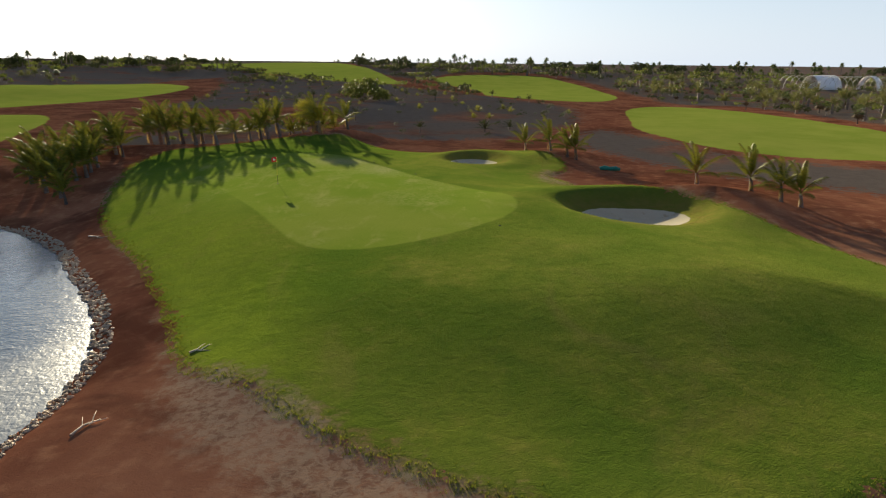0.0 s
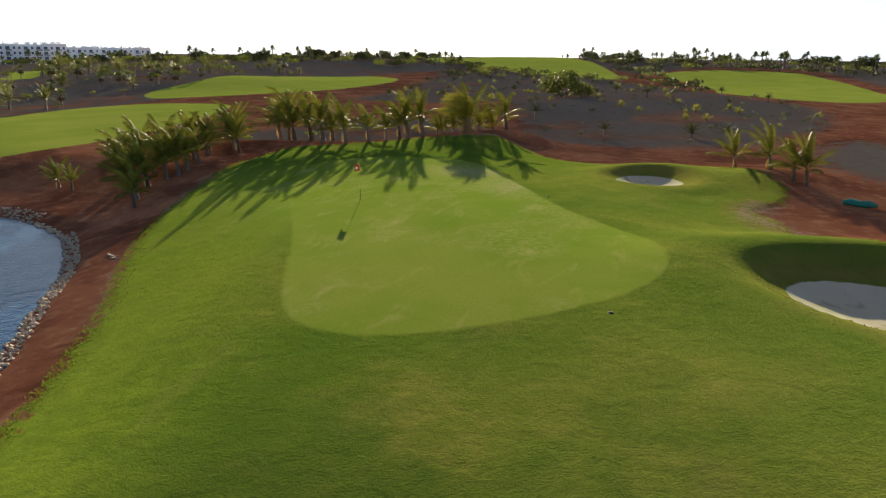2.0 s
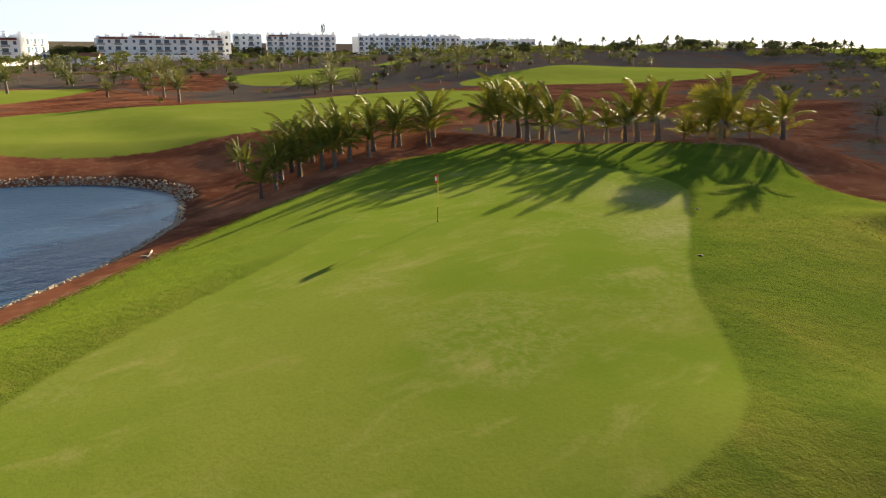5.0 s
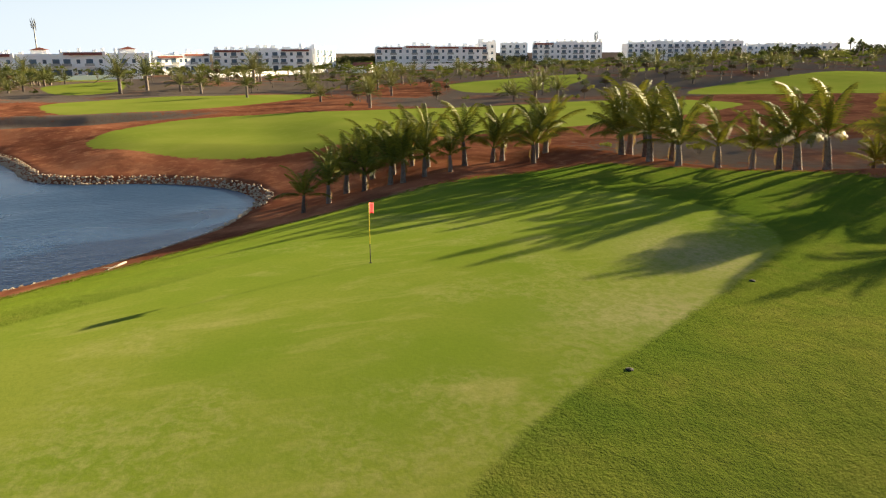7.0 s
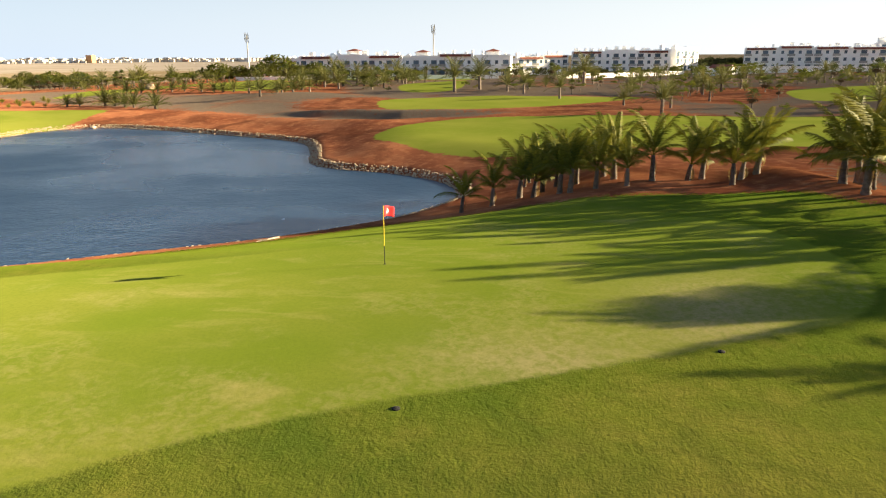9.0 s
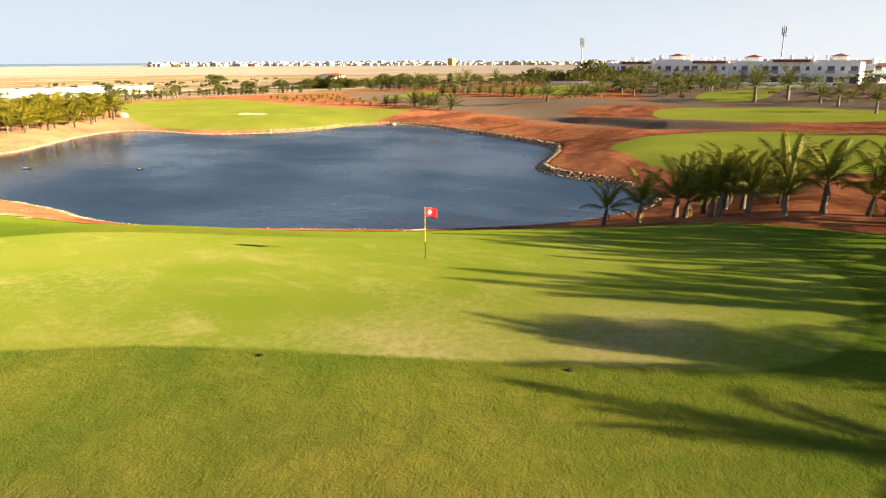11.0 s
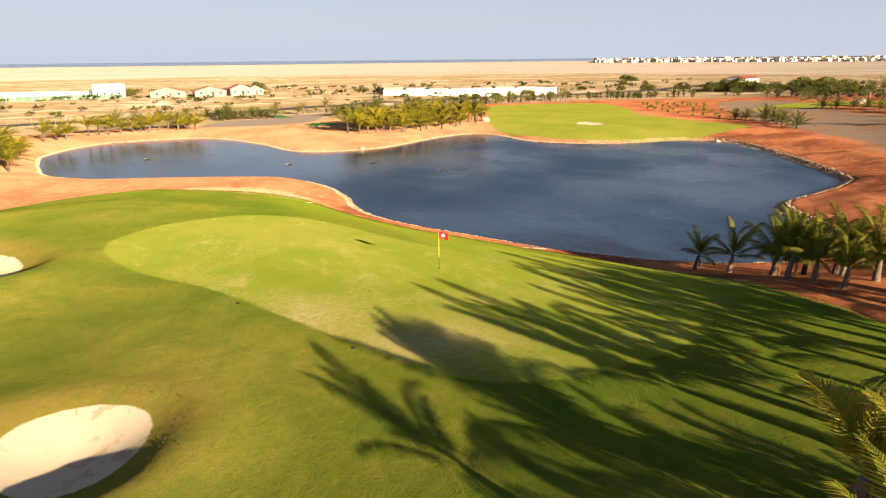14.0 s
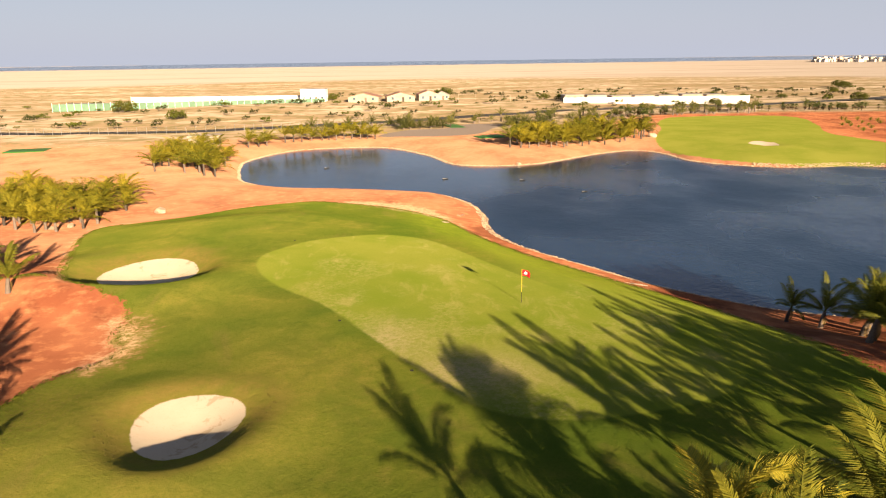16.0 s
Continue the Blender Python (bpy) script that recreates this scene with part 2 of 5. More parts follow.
BARE_W = flow([(-80, 98), (-76, 84), (-84, 72), (-104, 72), (-124, 70), (-124, 56), (-120, 40), (-112, 26), (-124, 14), (-150, 4), (-178, -10), (-230, -20), (-300, -60), (-700, -100), (-800, 200), (-600, 300), (-330, 160),
               (-200, 170), (-165, 225), (-110, 240), (-90, 235), (-98, 195), (-86, 150), (-80, 118)])
RED_W = flow([(-138, 78), (-150, 84), (-152, 98), (-140, 100), (-122, 92), (-104, 82), (-112, 74)])
BARE_P = flow([(-38, 76), (-37, 88), (-30, 98), (-20, 99), (-16, 90), (-21, 84), (-25, 77.5), (-31, 75)])
BARE_E = flow([(16, 84), (22, 98), (27, 86), (31, 73), (45, 64), (60, 60), (75, 50), (70, 40), (45, 46), (32, 54), (24, 62), (18, 72)])
BARE_F = flow([(-70, 262), (-110, 240), (-165, 225), (-200, 170), (-330, 160), (-420, 200), (-1500, 600), (-6000, 2500), (-6000, 6000), (0, 6500), (6000, 6000), (6000, 900), (1500, 200), (400, 100), (120, 60), (78, 60), (70, 95), (66, 150), (52, 162),
               (52, 215), (46, 300), (10, 305), (-8, 262), (-30, 300), (-60, 430)])
BARE_S = flow([(-118, -57), (-104, -34), (-97, -15), (-92.5, -3), (-90, 8), (-85, 15), (-80.5, 26), (-79.5, 38), (-82, 46), (-88, 48.5), (-90.5, 42), (-89.5, 30), (-91, 19), (-99, 13), (-106, 14), (-113, 22), (-120, 16), (-124, 0), (-126, -30), (-152, -72), (-140, -84)])
BARES = (BARE_F, BARE_N, BARE_W, BARE_P, BARE_E, BARE_S)
GRAVEL = flow([(2, -58), (-4, -57), (-12, -54), (-20, -58), (-24, -72), (-30, -88), (-20, -94), (-14, -78), (-6, -75), (0, -66)])
BUNKERS = ((12.7, 43.5, 3.35, 3.15, 1.9, 2.4), (3.2, 66.0, 2.2, 2.45, 2.2, 1.3), (-67.2, -30.0, 2.4, 3.2, 1.0, 0.9))


def off_line(x, y, line):
    """Distance to an open line."""
    best = np.full(np.shape(x), 1e9)
    for (ax, ay), (bx, by) in zip(line[:-1], line[1:]):
        dx, dy = bx - ax, by - ay
        t = np.clip(((x - ax) * dx + (y - ay) * dy) / (dx * dx + dy * dy + 1e-12), 0, 1)
        best = np.minimum(best, np.hypot(x - ax - t * dx, y - ay - t * dy))
    return best


def bunker_far(x, y, b, grow=0.0):
    """Distance out of a bunker's edge, in metres, about."""
    u = np.hypot((x - b[0]) / b[2], (y - b[1]) / b[3])
    wob = 1 + 0.05 * np.sin(3 * np.arctan2(y - b[1], x - b[0]) + b[0])
    return (u / wob - 1) * 0.5 * (b[2] + b[3]) - grow


def waves(x, y, size, seed=0.0):
    a = np.sin(x / size + seed) * np.cos(y / size * 1.13 + 2 * seed)
    b = np.sin((x * 0.6 + y * 0.8) / size * 1.9 + 3 * seed) * 0.5
    c = np.cos((x * 0.9 - y * 0.5) / size * 3.7 + 5 * seed) * 0.25
    return (a + b + c) / 1.75


def ground_height(x, y):
    """Height of the land over the pond's water, for arrays."""
    x, y = np.asarray(x, float), np.asarray(y, float)
    far = np.hypot(x + 20, y - 40)
    base = 1.25 + 1.15 * ease(y, 12, 46) * ease(x, -120, -60) + 0.5 * ease(y, 40, 110)
    base = base + 0.25 * ease(y, 80, 160) * ease(-x, 40, 90) + 0.6 * ease(-x, 90, 150) * ease(y, 60, 160)
    base = base + waves(x, y, 17.0, 0.7) * 0.35 * ease(far, 30, 90) + waves(x, y, 60.0, 1.9) * 1.1 * ease(far, 90, 240) * (1 - ease(far, 500, 900))
    base = base + 0.05 * waves(x, y, 3.1, 0.3)
    base = base - 0.75 * ease(-x, 21, 29) * ease(y, 12, 46) * (1 - ease(y, 52, 63)) * (1 - ease(-x, 60, 85))
    base = base + 0.9 * ease(-x, 92, 140) * ease(y, -60, 0) * (1 - ease(-x, 180, 240))
    base = base - 1.6 * ease(-y, 40, 130) - 0.8 * ease(far, 600, 1500) - 3.0 * ease(-y, 1500, 2600)
    for cx, cy, r, h in ((-80, 350, 110, 5.5), (60, 380, 130, 4.0), (-230, 330, 120, 3.0), (240, 410, 130, 3.5), (-15, 120, 16, 1.6), (5, 150, 22, 1.5), (-115, 130, 26, 2.0), (-100, 165, 22, 1.6), (-135, 180, 30, 2.0),
                         (-108, 46, 16, 0.7), (11.6, 69, 5, 0.75), (21.2, 48.5, 6, 0.7), (-115, 5, 12, 1.0), (-105, 22, 14, 0.9), (-80, -55, 18, 1.0), (-150, -20, 26, 1.3), (-160, 40, 22, 1.5)):
        base = base + h * np.exp(-((x - cx) ** 2 + (y - cy) ** 2) / (r * r))
    g = inside(x, y, ROUGH, 25)
    tilt = np.clip(-0.84 * x - 0.55 * y + 23.2, 0, 18)
    top = 3.08 + 0.30 * ease(y, 60, 76) - 0.068 * tilt * (1 - ease(y, 56, 68)) - 0.75 * (1 - ease(y, 14, 29)) + 0.04 * waves(x, y, 6.0, 1.1)
    u = np.clip((g + 0.5) / (11.5 + 3.0 * (1 - ease(y, 18, 34)) + 2.5 * ease(-x, 2, 10) * (1 - ease(y, 50, 66))), 0, 1)
    z = base + (top - base) * (0.5 * ease(u, 0, 1) + 0.5 * (1 - (1 - u) ** 1.6))
    z = z + 0.10 * ease(g, -0.25, 0.2) * (1 - ease(g, 0.2, 4)) * (1 - ease(-x, 8, 13))
    c = off_line(x, y, CREST)
    z = z + (3.38 + 0.14 * ease(x, -25, -18) + 0.8 * ease(x, -20, -12.5) - 0.6 * ease(x, -11.5, -7) - z) * np.exp(-(c / (2.5 + 3.1 * ease(g, -2, 3))) ** 2)
    # the dry ditch behind the west bank, its far side steep
    dw = np.interp(y, (-6, 12, 22, 34, 46), (-97, -88, -85.5, -85.5, -89)) - x
    cut = ease(y, 9, 27) * (1 - ease(y, 35, 52))
    side = np.where(dw > 0, 1.0 + 1.2 * ease(dw, 0.0, 2.4), 1.0 + 0.8 * ease(-dw, 0.5, 9))
    z = z + (side - z) * cut * (1 - ease(-dw, 7, 12)) * (1 - ease(dw, 2.5, 9))
    p = -inside(x, y, POND, 25)
    shore = np.where(p < 0, 0.30 * p, 0.42 * ease(p, 0, 1.5) + 0.06 * p)
    bank = 9.0 + 3.0 * ease(-x, 10, 16)
    z = np.where(p < 14, shore + (z - shore) * ease(p, 1.0, bank), z)
    z = np.where(p < 0, np.maximum(shore, -1.2), z)
    mown = np.maximum(inside(x, y, FAIR_A, 20), inside(x, y, FAIR_C, 20))
    rough_bank = ease(p, 0.8, 3) * ease(-x, 34, 42) * (1 - ease(-x, 84, 94)) * (1 - ease(mown, -2.5, 0.5)) * (1 - ease(y, 60, 80))
    z = z + (0.16 * waves(x, y, 4.6, 0.9) + 0.07 * waves(x, y, 1.9, 2.2)) * rough_bank
    for bx, by, rx, ry, floor, lip in BUNKERS:
        d = bunker_far(x, y, (bx, by, rx, ry))
        north = 0.5 + 0.5 * np.clip(((y - by) * 0.95 + (x - bx) * 0.3) / np.maximum(np.hypot(x - bx, y - by), 0.1), -1, 1)
        wide = ease(lip, 1.4, 2.3)
        rise = 0.85 * lip / 2.6 * north * np.exp(-((d - 2.0 - 1.5 * wide) / (1.7 + 0.8 * wide)) ** 2)
        z = z + rise * (d > -1)
        bowl = floor + (0.25 + 0.28 * (1 - north)) * ease(d, -2.4, 0.0) + (0.10 + 0.15 * north) * ease(d, -0.6, 0.25)
        z = bowl + (z - bowl) * ease(d, -0.1, 1.15 + (0.6 + 1.3 * wide) * north)
    return z


def land(x, y):
    return float(ground_height(np.array([x]), np.array([y]))[0])


# ---- the ground ----
def ground_material():
    m, nt, b = material("ground_surface")
    v = place(nt)
    get = lambda name: nd(nt, "Attribute", None, attribute_name=name).outputs["Fac"]
    fine, mid, broad, vast = fuzz(nt, v, 9.0, 4, 0.65), fuzz(nt, v, 1.1, 4, 0.6), fuzz(nt, v, 0.16, 3), fuzz(nt, v, 0.025, 3)
    tuft = fuzz(nt, v, 3.2, 3, 0.7, 0.4)
    # red earth with pale dusty and darker damp patches
    soil = blend(nt, span(nt, broad, 0.3, 0.7), (0.210, 0.072, 0.038), (0.352, 0.142, 0.073))
    soil = blend(nt, span(nt, mid, 0.45, 0.8, 0, 0.8), soil, (0.49, 0.225, 0.112))
    soil = blend(nt, span(nt, fuzz(nt, v, 0.13, 5, 0.62, 0.7), 0.50, 0.64, 0, 0.7), soil, (0.115, 0.043, 0.025))
    soil = blend(nt, span(nt, fine, 0.52, 0.8, 0, 0.35), soil, (0.11, 0.045, 0.025))
    soil = blend(nt, calc(nt, "MULTIPLY", get("to_tan"), span(nt, broad, 0.3, 0.7, 0.5, 0.95)), soil, blend(nt, mid, (0.32, 0.170, 0.098), (0.42, 0.248, 0.155)))
    # bare grey-brown beds
    bare = blend(nt, mid, (0.125, 0.098, 0.078), (0.205, 0.163, 0.130))
    bare = blend(nt, span(nt, fine, 0.5, 0.75, 0, 0.5), bare, (0.05, 0.04, 0.03))
    bare = blend(nt, span(nt, fuzz(nt, v, 0.07, 4, 0.6, 0.5), 0.50, 0.66, 0, 0.65), bare, soil)
    bare = blend(nt, span(nt, tuft, 0.55, 0.8, 0, 0.5), bare, (0.20, 0.165, 0.14))
    # far pale desert with brown scrub bands
    pale = blend(nt, span(nt, vast, 0.35, 0.65), (0.29, 0.235, 0.178), (0.37, 0.310, 0.243))
    bands = fuzz(nt, place(nt, (0.35, 1, 1)), 0.045, 4, 0.65, 0.6)
    pale = blend(nt, span(nt, bands, 0.40, 0.58, 0, 0.9), pale, (0.20, 0.150, 0.092))
    pale = blend(nt, span(nt, broad, 0.44, 0.62, 0, 0.8), pale, (0.14, 0.122, 0.062))
    dune = blend(nt, vast, (0.27, 0.240, 0.218), (0.32, 0.290, 0.264))
    dune = blend(nt, span(nt, fuzz(nt, place(nt, (0.12, 1, 1)), 0.02, 4, 0.6, 0.4), 0.48, 0.66, 0, 0.55), dune, (0.20, 0.165, 0.132))
    # turf
    rough = blend(nt, span(nt, broad, 0.3, 0.7), (0.060, 0.098, 0.013), (0.122, 0.137, 0.020))
    rough = blend(nt, span(nt, tuft, 0.40, 0.78, 0, 0.42), rough, (0.044, 0.088, 0.006))
    rough = blend(nt, span(nt, calc(nt, "ADD", calc(nt, "MULTIPLY", mid, 0.5), calc(nt, "MULTIPLY", broad, 0.5)), 0.50, 0.70, 0, 0.52), rough, (0.22, 0.175, 0.045))
    rough = blend(nt, calc(nt, "MULTIPLY", get("to_dry"), span(nt, broad, 0.25, 0.6, 0.35, 0.8)), rough, blend(nt, tuft, (0.27, 0.215, 0.055), (0.17, 0.165, 0.03)))
    rough = blend(nt, span(nt, fuzz(nt, v, 0.33, 4, 0.6, 0.6), 0.47, 0.64, 0, 0.36), rough, (0.042, 0.078, 0.013))
    rough = blend(nt, span(nt, fuzz(nt, place(nt, (1, 0.6, 1)), 0.21, 4, 0.62, 0.8), 0.56, 0.70, 0, 0.45), rough, (0.155, 0.125, 0.04))
    rough = blend(nt, calc(nt, "MULTIPLY", get("to_lush"), span(nt, mid, 0.3, 0.65, 0.75, 0.35)), rough, (0.175, 0.215, 0.018))
    rough = blend(nt, span(nt, fine, 0.42, 0.70, 0, 0.30), rough, (0.040, 0.070, 0.006))
    broadly = fuzz(nt, v, 0.075, 3, 0.5, 0.3)
    rough = blend(nt, span(nt, broadly, 0.42, 0.64, 0, 0.18), rough, (0.185, 0.182, 0.030))
    fair = blend(nt, span(nt, broad, 0.3, 0.7), (0.168, 0.205, 0.030), (0.212, 0.232, 0.042))
    fair = blend(nt, span(nt, mid, 0.5, 0.8, 0, 0.4), fair, (0.25, 0.25, 0.06))
    green = blend(nt, span(nt, broad, 0.3, 0.7), (0.134, 0.177, 0.020), (0.194, 0.208, 0.037))
    streak = fuzz(nt, place(nt, (0.5, 0.22, 1)), 1.6, 4, 0.6, 0.5)
    green = blend(nt, span(nt, streak, 0.50, 0.80, 0, 0.6), green, (0.33, 0.28, 0.11))
    scuff = calc(nt, "MULTIPLY", span(nt, fuzz(nt, v, 0.22, 2), 0.50, 0.64), span(nt, tuft, 0.35, 0.75))
    green = blend(nt, calc(nt, "MULTIPLY", get("to_worn"), span(nt, tuft, 0.3, 0.65, 0.35, 0.9)), green, (0.36, 0.285, 0.17))
    green = blend(nt, calc(nt, "MULTIPLY", scuff, 0.35), green, (0.36, 0.30, 0.15))
    green = blend(nt, span(nt, fine, 0.35, 0.75, 0, 0.35), green, (0.10, 0.135, 0.02))
    sand = blend(nt, mid, (0.42, 0.355, 0.29), (0.50, 0.43, 0.36))
    sand = blend(nt, span(nt, fine, 0.55, 0.8, 0, 0.4), sand, (0.34, 0.25, 0.17))
    sand = blend(nt, span(nt, fuzz(nt, v, 0.9, 4, 0.65, 0.6), 0.56, 0.66, 0, 0.55), sand, (0.28, 0.20, 0.13))
    gravel = blend(nt, fine, (0.10, 0.085, 0.08), (0.17, 0.15, 0.14))
    edge = lambda d, amp, w: span(nt, calc(nt, "ADD", get(d), calc(nt, "MULTIPLY", calc(nt, "SUBTRACT", calc(nt, "ADD", mid, calc(nt, "MULTIPLY", tuft, 0.5)), 0.75), amp)), -w, w)
    col = blend(nt, edge("to_pale", 22.0, 6.0), soil, pale)
    col = blend(nt, edge("to_dune", 160.0, 30.0), col, dune)
    col = blend(nt, edge("to_bare", 12.0, 1.5), col, bare)
    col = blend(nt, edge("to_gravel", 1.5, 0.2), col, gravel)
    turf = edge("to_fair", 1.6, 0.15)
    col = blend(nt, turf, col, fair)
    dust = calc(nt, "MULTIPLY", edge("to_dust", 2.5, 0.9), span(nt, tuft, 0.35, 0.6, 0.35, 1.0))
    lawn = calc(nt, "MULTIPLY", edge("to_rough", 2.2, 0.10), calc(nt, "SUBTRACT", 1.0, calc(nt, "MULTIPLY", dust, 0.9)))
    col = blend(nt, calc(nt, "MULTIPLY", dust, 0.85), col, (0.50, 0.33, 0.20))
    straw = calc(nt, "MULTIPLY", edge("to_rough", 3.5, 1.0), span(nt, broad, 0.42, 0.62))
    col = blend(nt, calc(nt, "MULTIPLY", straw, 0.8), col, (0.46, 0.36, 0.22))
    col = blend(nt, lawn, col, rough)
    collar = calc(nt, "MULTIPLY", get("to_collar"), lawn)
    col = blend(nt, calc(nt, "MULTIPLY", collar, 0.8), col, green)
    put = edge("to_green", 0.25, 0.16)
    col = blend(nt, put, col, green)
    col = blend(nt, calc(nt, "MULTIPLY", get("to_rim"), span(nt, mid, 0.3, 0.6, 0.25, 0.8)), col, blend(nt, tuft, (0.12, 0.105, 0.02), (0.24, 0.165, 0.055)))
    pit = edge("to_sand", 0.22, 0.05)
    col = blend(nt, pit, col, sand)
    nt.links.new(col, b.inputs["Base Color"])
    b.inputs["Roughness"].default_value = 0.95
    b.inputs["Specular IOR Level"].default_value = 0.0
    grass = calc(nt, "MAXIMUM", turf, lawn)
    nt.links.new(calc(nt, "ADD", calc(nt, "MULTIPLY", lawn, 0.072), calc(nt, "MULTIPLY", turf, 0.02)), b.inputs["Sheen Weight"])
    b.inputs["Sheen Roughness"].default_value, b.inputs["Sheen Tint"].default_value = 0.5, (0.45, 0.72, 0.06, 1)
    nt.links.new(calc(nt, "SUBTRACT", 0.88, calc(nt, "MULTIPLY", calc(nt, "MAXIMUM", grass, pit), 0.42)), b.inputs["Diffuse Roughness"])
    h = calc(nt, "ADD", calc(nt, "MULTIPLY", fuzz(nt, v, 16.0, 3, 0.7), 0.45), calc(nt, "MULTIPLY", tuft, 0.18))
    soft = calc(nt, "SUBTRACT", 1.0, calc(nt, "MULTIPLY", calc(nt, "MAXIMUM", calc(nt, "MAXIMUM", put, collar), calc(nt, "MAXIMUM", turf, pit)), 0.8))
    clods = calc(nt, "MULTIPLY", calc(nt, "MAXIMUM", lawn, 0.8), calc(nt, "MULTIPLY", fuzz(nt, v, 1.5, 3, 0.6, 0.4), 0.9))
    h = calc(nt, "ADD", h, clods)
    bump(nt, b, h, calc(nt, "MULTIPLY", soft, 0.55), 0.09)
    return m


def axis(lo, hi, step, grow, end):
    mid = list(np.arange(lo, hi + step / 2, step))
    up, down, s = [mid[-1]], [mid[0]], step
    while up[-1] < end:
        s *= grow
        up.append(up[-1] + s)
        down.append(down[-1] - s)
    return np.array(down[:0:-1] + mid + up[1:])


gx, gy = axis(-98, 27, 0.46, 1.06, 4800), axis(-2, 92, 0.46, 1.06, 4800)
X, Y = np.meshgrid(gx, gy)
X, Y = X.ravel(), Y.ravel()
Z = ground_height(X, Y)
nx, ny = len(gx), len(gy)
me = bpy.data.meshes.new("ground")
me.vertices.add(nx * ny)
me.vertices.foreach_set("co", np.column_stack((X, Y, Z)).ravel())
i, j = np.meshgrid(np.arange(nx - 1), np.arange(ny - 1))
q = (j * nx + i).ravel()
quads = np.column_stack((q, q + 1, q + nx + 1, q + nx))
me.loops.add(quads.size)
me.loops.foreach_set("vertex_index", quads.ravel())
me.polygons.add(len(quads))
me.polygons.foreach_set("loop_start", np.arange(0, quads.size, 4))
me.polygons.foreach_set("loop_total", np.full(len(quads), 4))
me.polygons.foreach_set("use_smooth", np.ones(len(quads), bool))
me.update()
me.validate()


def layer(name, values):
    me.attributes.new(name, "FLOAT", "POINT").data.foreach_set("value", np.asarray(values, np.float32))


def most(polys, reach=40.0):
    return np.max([inside(X, Y, p, reach) for p in polys], axis=0)


layer("to_rough", inside(X, Y, ROUGH, 20))
layer("to_green", inside(X, Y, GREEN, 20))
layer("to_fair", most(FAIRS))
layer("to_bare", np.minimum(most(BARES), -inside(X, Y, RED_W, 40)))
layer("to_dust", np.maximum(inside(X, Y, flow([(11.5, 53.6), (9.4, 53.8), (8.6, 56), (8.0, 58.6), (9.2, 61), (10.4, 60), (9.6, 57)]), 20), inside(X, Y, flow([(-9.2, 22.4), (-6.6, 21.8), (-3.4, 18.6), (0.6, 15.4), (3.0, 14.0), (0, 13.5), (-4, 15.2), (-8.0, 19)]), 20)))
layer("to_dry", (0.38 + 0.22 * ease(Y, 44, 60)) * ease(X, -5 - 3 * ease(Y, 46, 58), 9 - 5 * ease(Y, 46, 58)) * ease(Y, 14, 30))
layer("to_tan", np.maximum(1 - ease(Y, -8, 26), 0.65 * ease(X, 8, 18) * (1 - ease(Y, 32, 46))) * ease(X, -85, -40))
layer("to_worn", np.clip(np.exp(-((X + 8.6) / 2.6) ** 2 - ((Y - 62.6) / 2.0) ** 2) + 0.8 * np.exp(-((X + 4.6) / 1.6) ** 2 - ((Y - 58.6) / 2.4) ** 2), 0, 1))
west = inside(X, Y, ROUGH, 20)
layer("to_lush", ease(west, -1, 1) * (1 - ease(west, 3.5, 8)) * ease(-X, 1, 8) * (1 - ease(Y, 50, 62)))
near_green = inside(X, Y, GREEN, 20)
layer("to_collar", ease(near_green, -9, -1) * ease(-0.84 * X - 0.55 * Y + 23.2, -2, 4) * (1 - ease(Y, 58, 68)) * ease(Y, 40, 52))
layer("to_gravel", inside(X, Y, GRAVEL, 20))
layer("to_sand", np.max([-bunker_far(X, Y, b) for b in BUNKERS], axis=0).clip(-20, 20))
layer("to_rim", np.max([np.exp(-((bunker_far(X, Y, b) - 0.7) / 1.0) ** 2) for b in BUNKERS[:2]], axis=0))
layer("to_pale", np.clip(np.maximum(-(Y + 62 + 52 * ease(-X, 30, 80) - 12 * ease(X, 22, 50)), -X - 480), -200, 200))
layer("to_dune", np.where(Y < -0.12 * np.abs(X), np.clip(np.hypot(X, Y) - 520 - 300 * (Y > -200), -900, 900), -900))
me.materials.append(ground_material())
ground = thing("ground", "red earth, mown turf, bunkers and pale desert under the whole place", "ground", kind="structure", me=me)



# ---- water ----
def water_material(name, deep, size, strength, rough):
    """Wind ripples at three sizes over a dark body."""
    m, nt, b = material(name)
    v = place(nt, (1.0, 0.75, 1.0))
    b.inputs["Base Color"].default_value = (*deep, 1)
    at = nd(nt, "SeparateXYZ", {0: place(nt)})
    lee = span(nt, calc(nt, "SUBTRACT", at.outputs["X"], calc(nt, "MULTIPLY", at.outputs["Y"], 0.8)), -34.0, -6.0, 1.0, 0.4)
    nt.links.new(calc(nt, "MULTIPLY", span(nt, fuzz(nt, v, 0.05, 3), 0.35, 0.7, rough * 0.7, rough * 1.6), lee), b.inputs["Roughness"])
    b.inputs["IOR"].default_value = 1.33
    h = calc(nt, "ADD", fuzz(nt, v, size, 3, 0.6, 0.3), calc(nt, "MULTIPLY", fuzz(nt, v, size * 0.3, 2), 1.2))
    h = calc(nt, "ADD", h, calc(nt, "MULTIPLY", fuzz(nt, v, size * 2.7, 2, 0.5, 0.2), 0.6))
    gust = span(nt, fuzz(nt, v, 0.04, 3, 0.6, 0.4), 0.35, 0.65, strength * 0.6, strength)
    bump(nt, b, h, calc(nt, "MULTIPLY", gust, lee), 0.07)
    return m


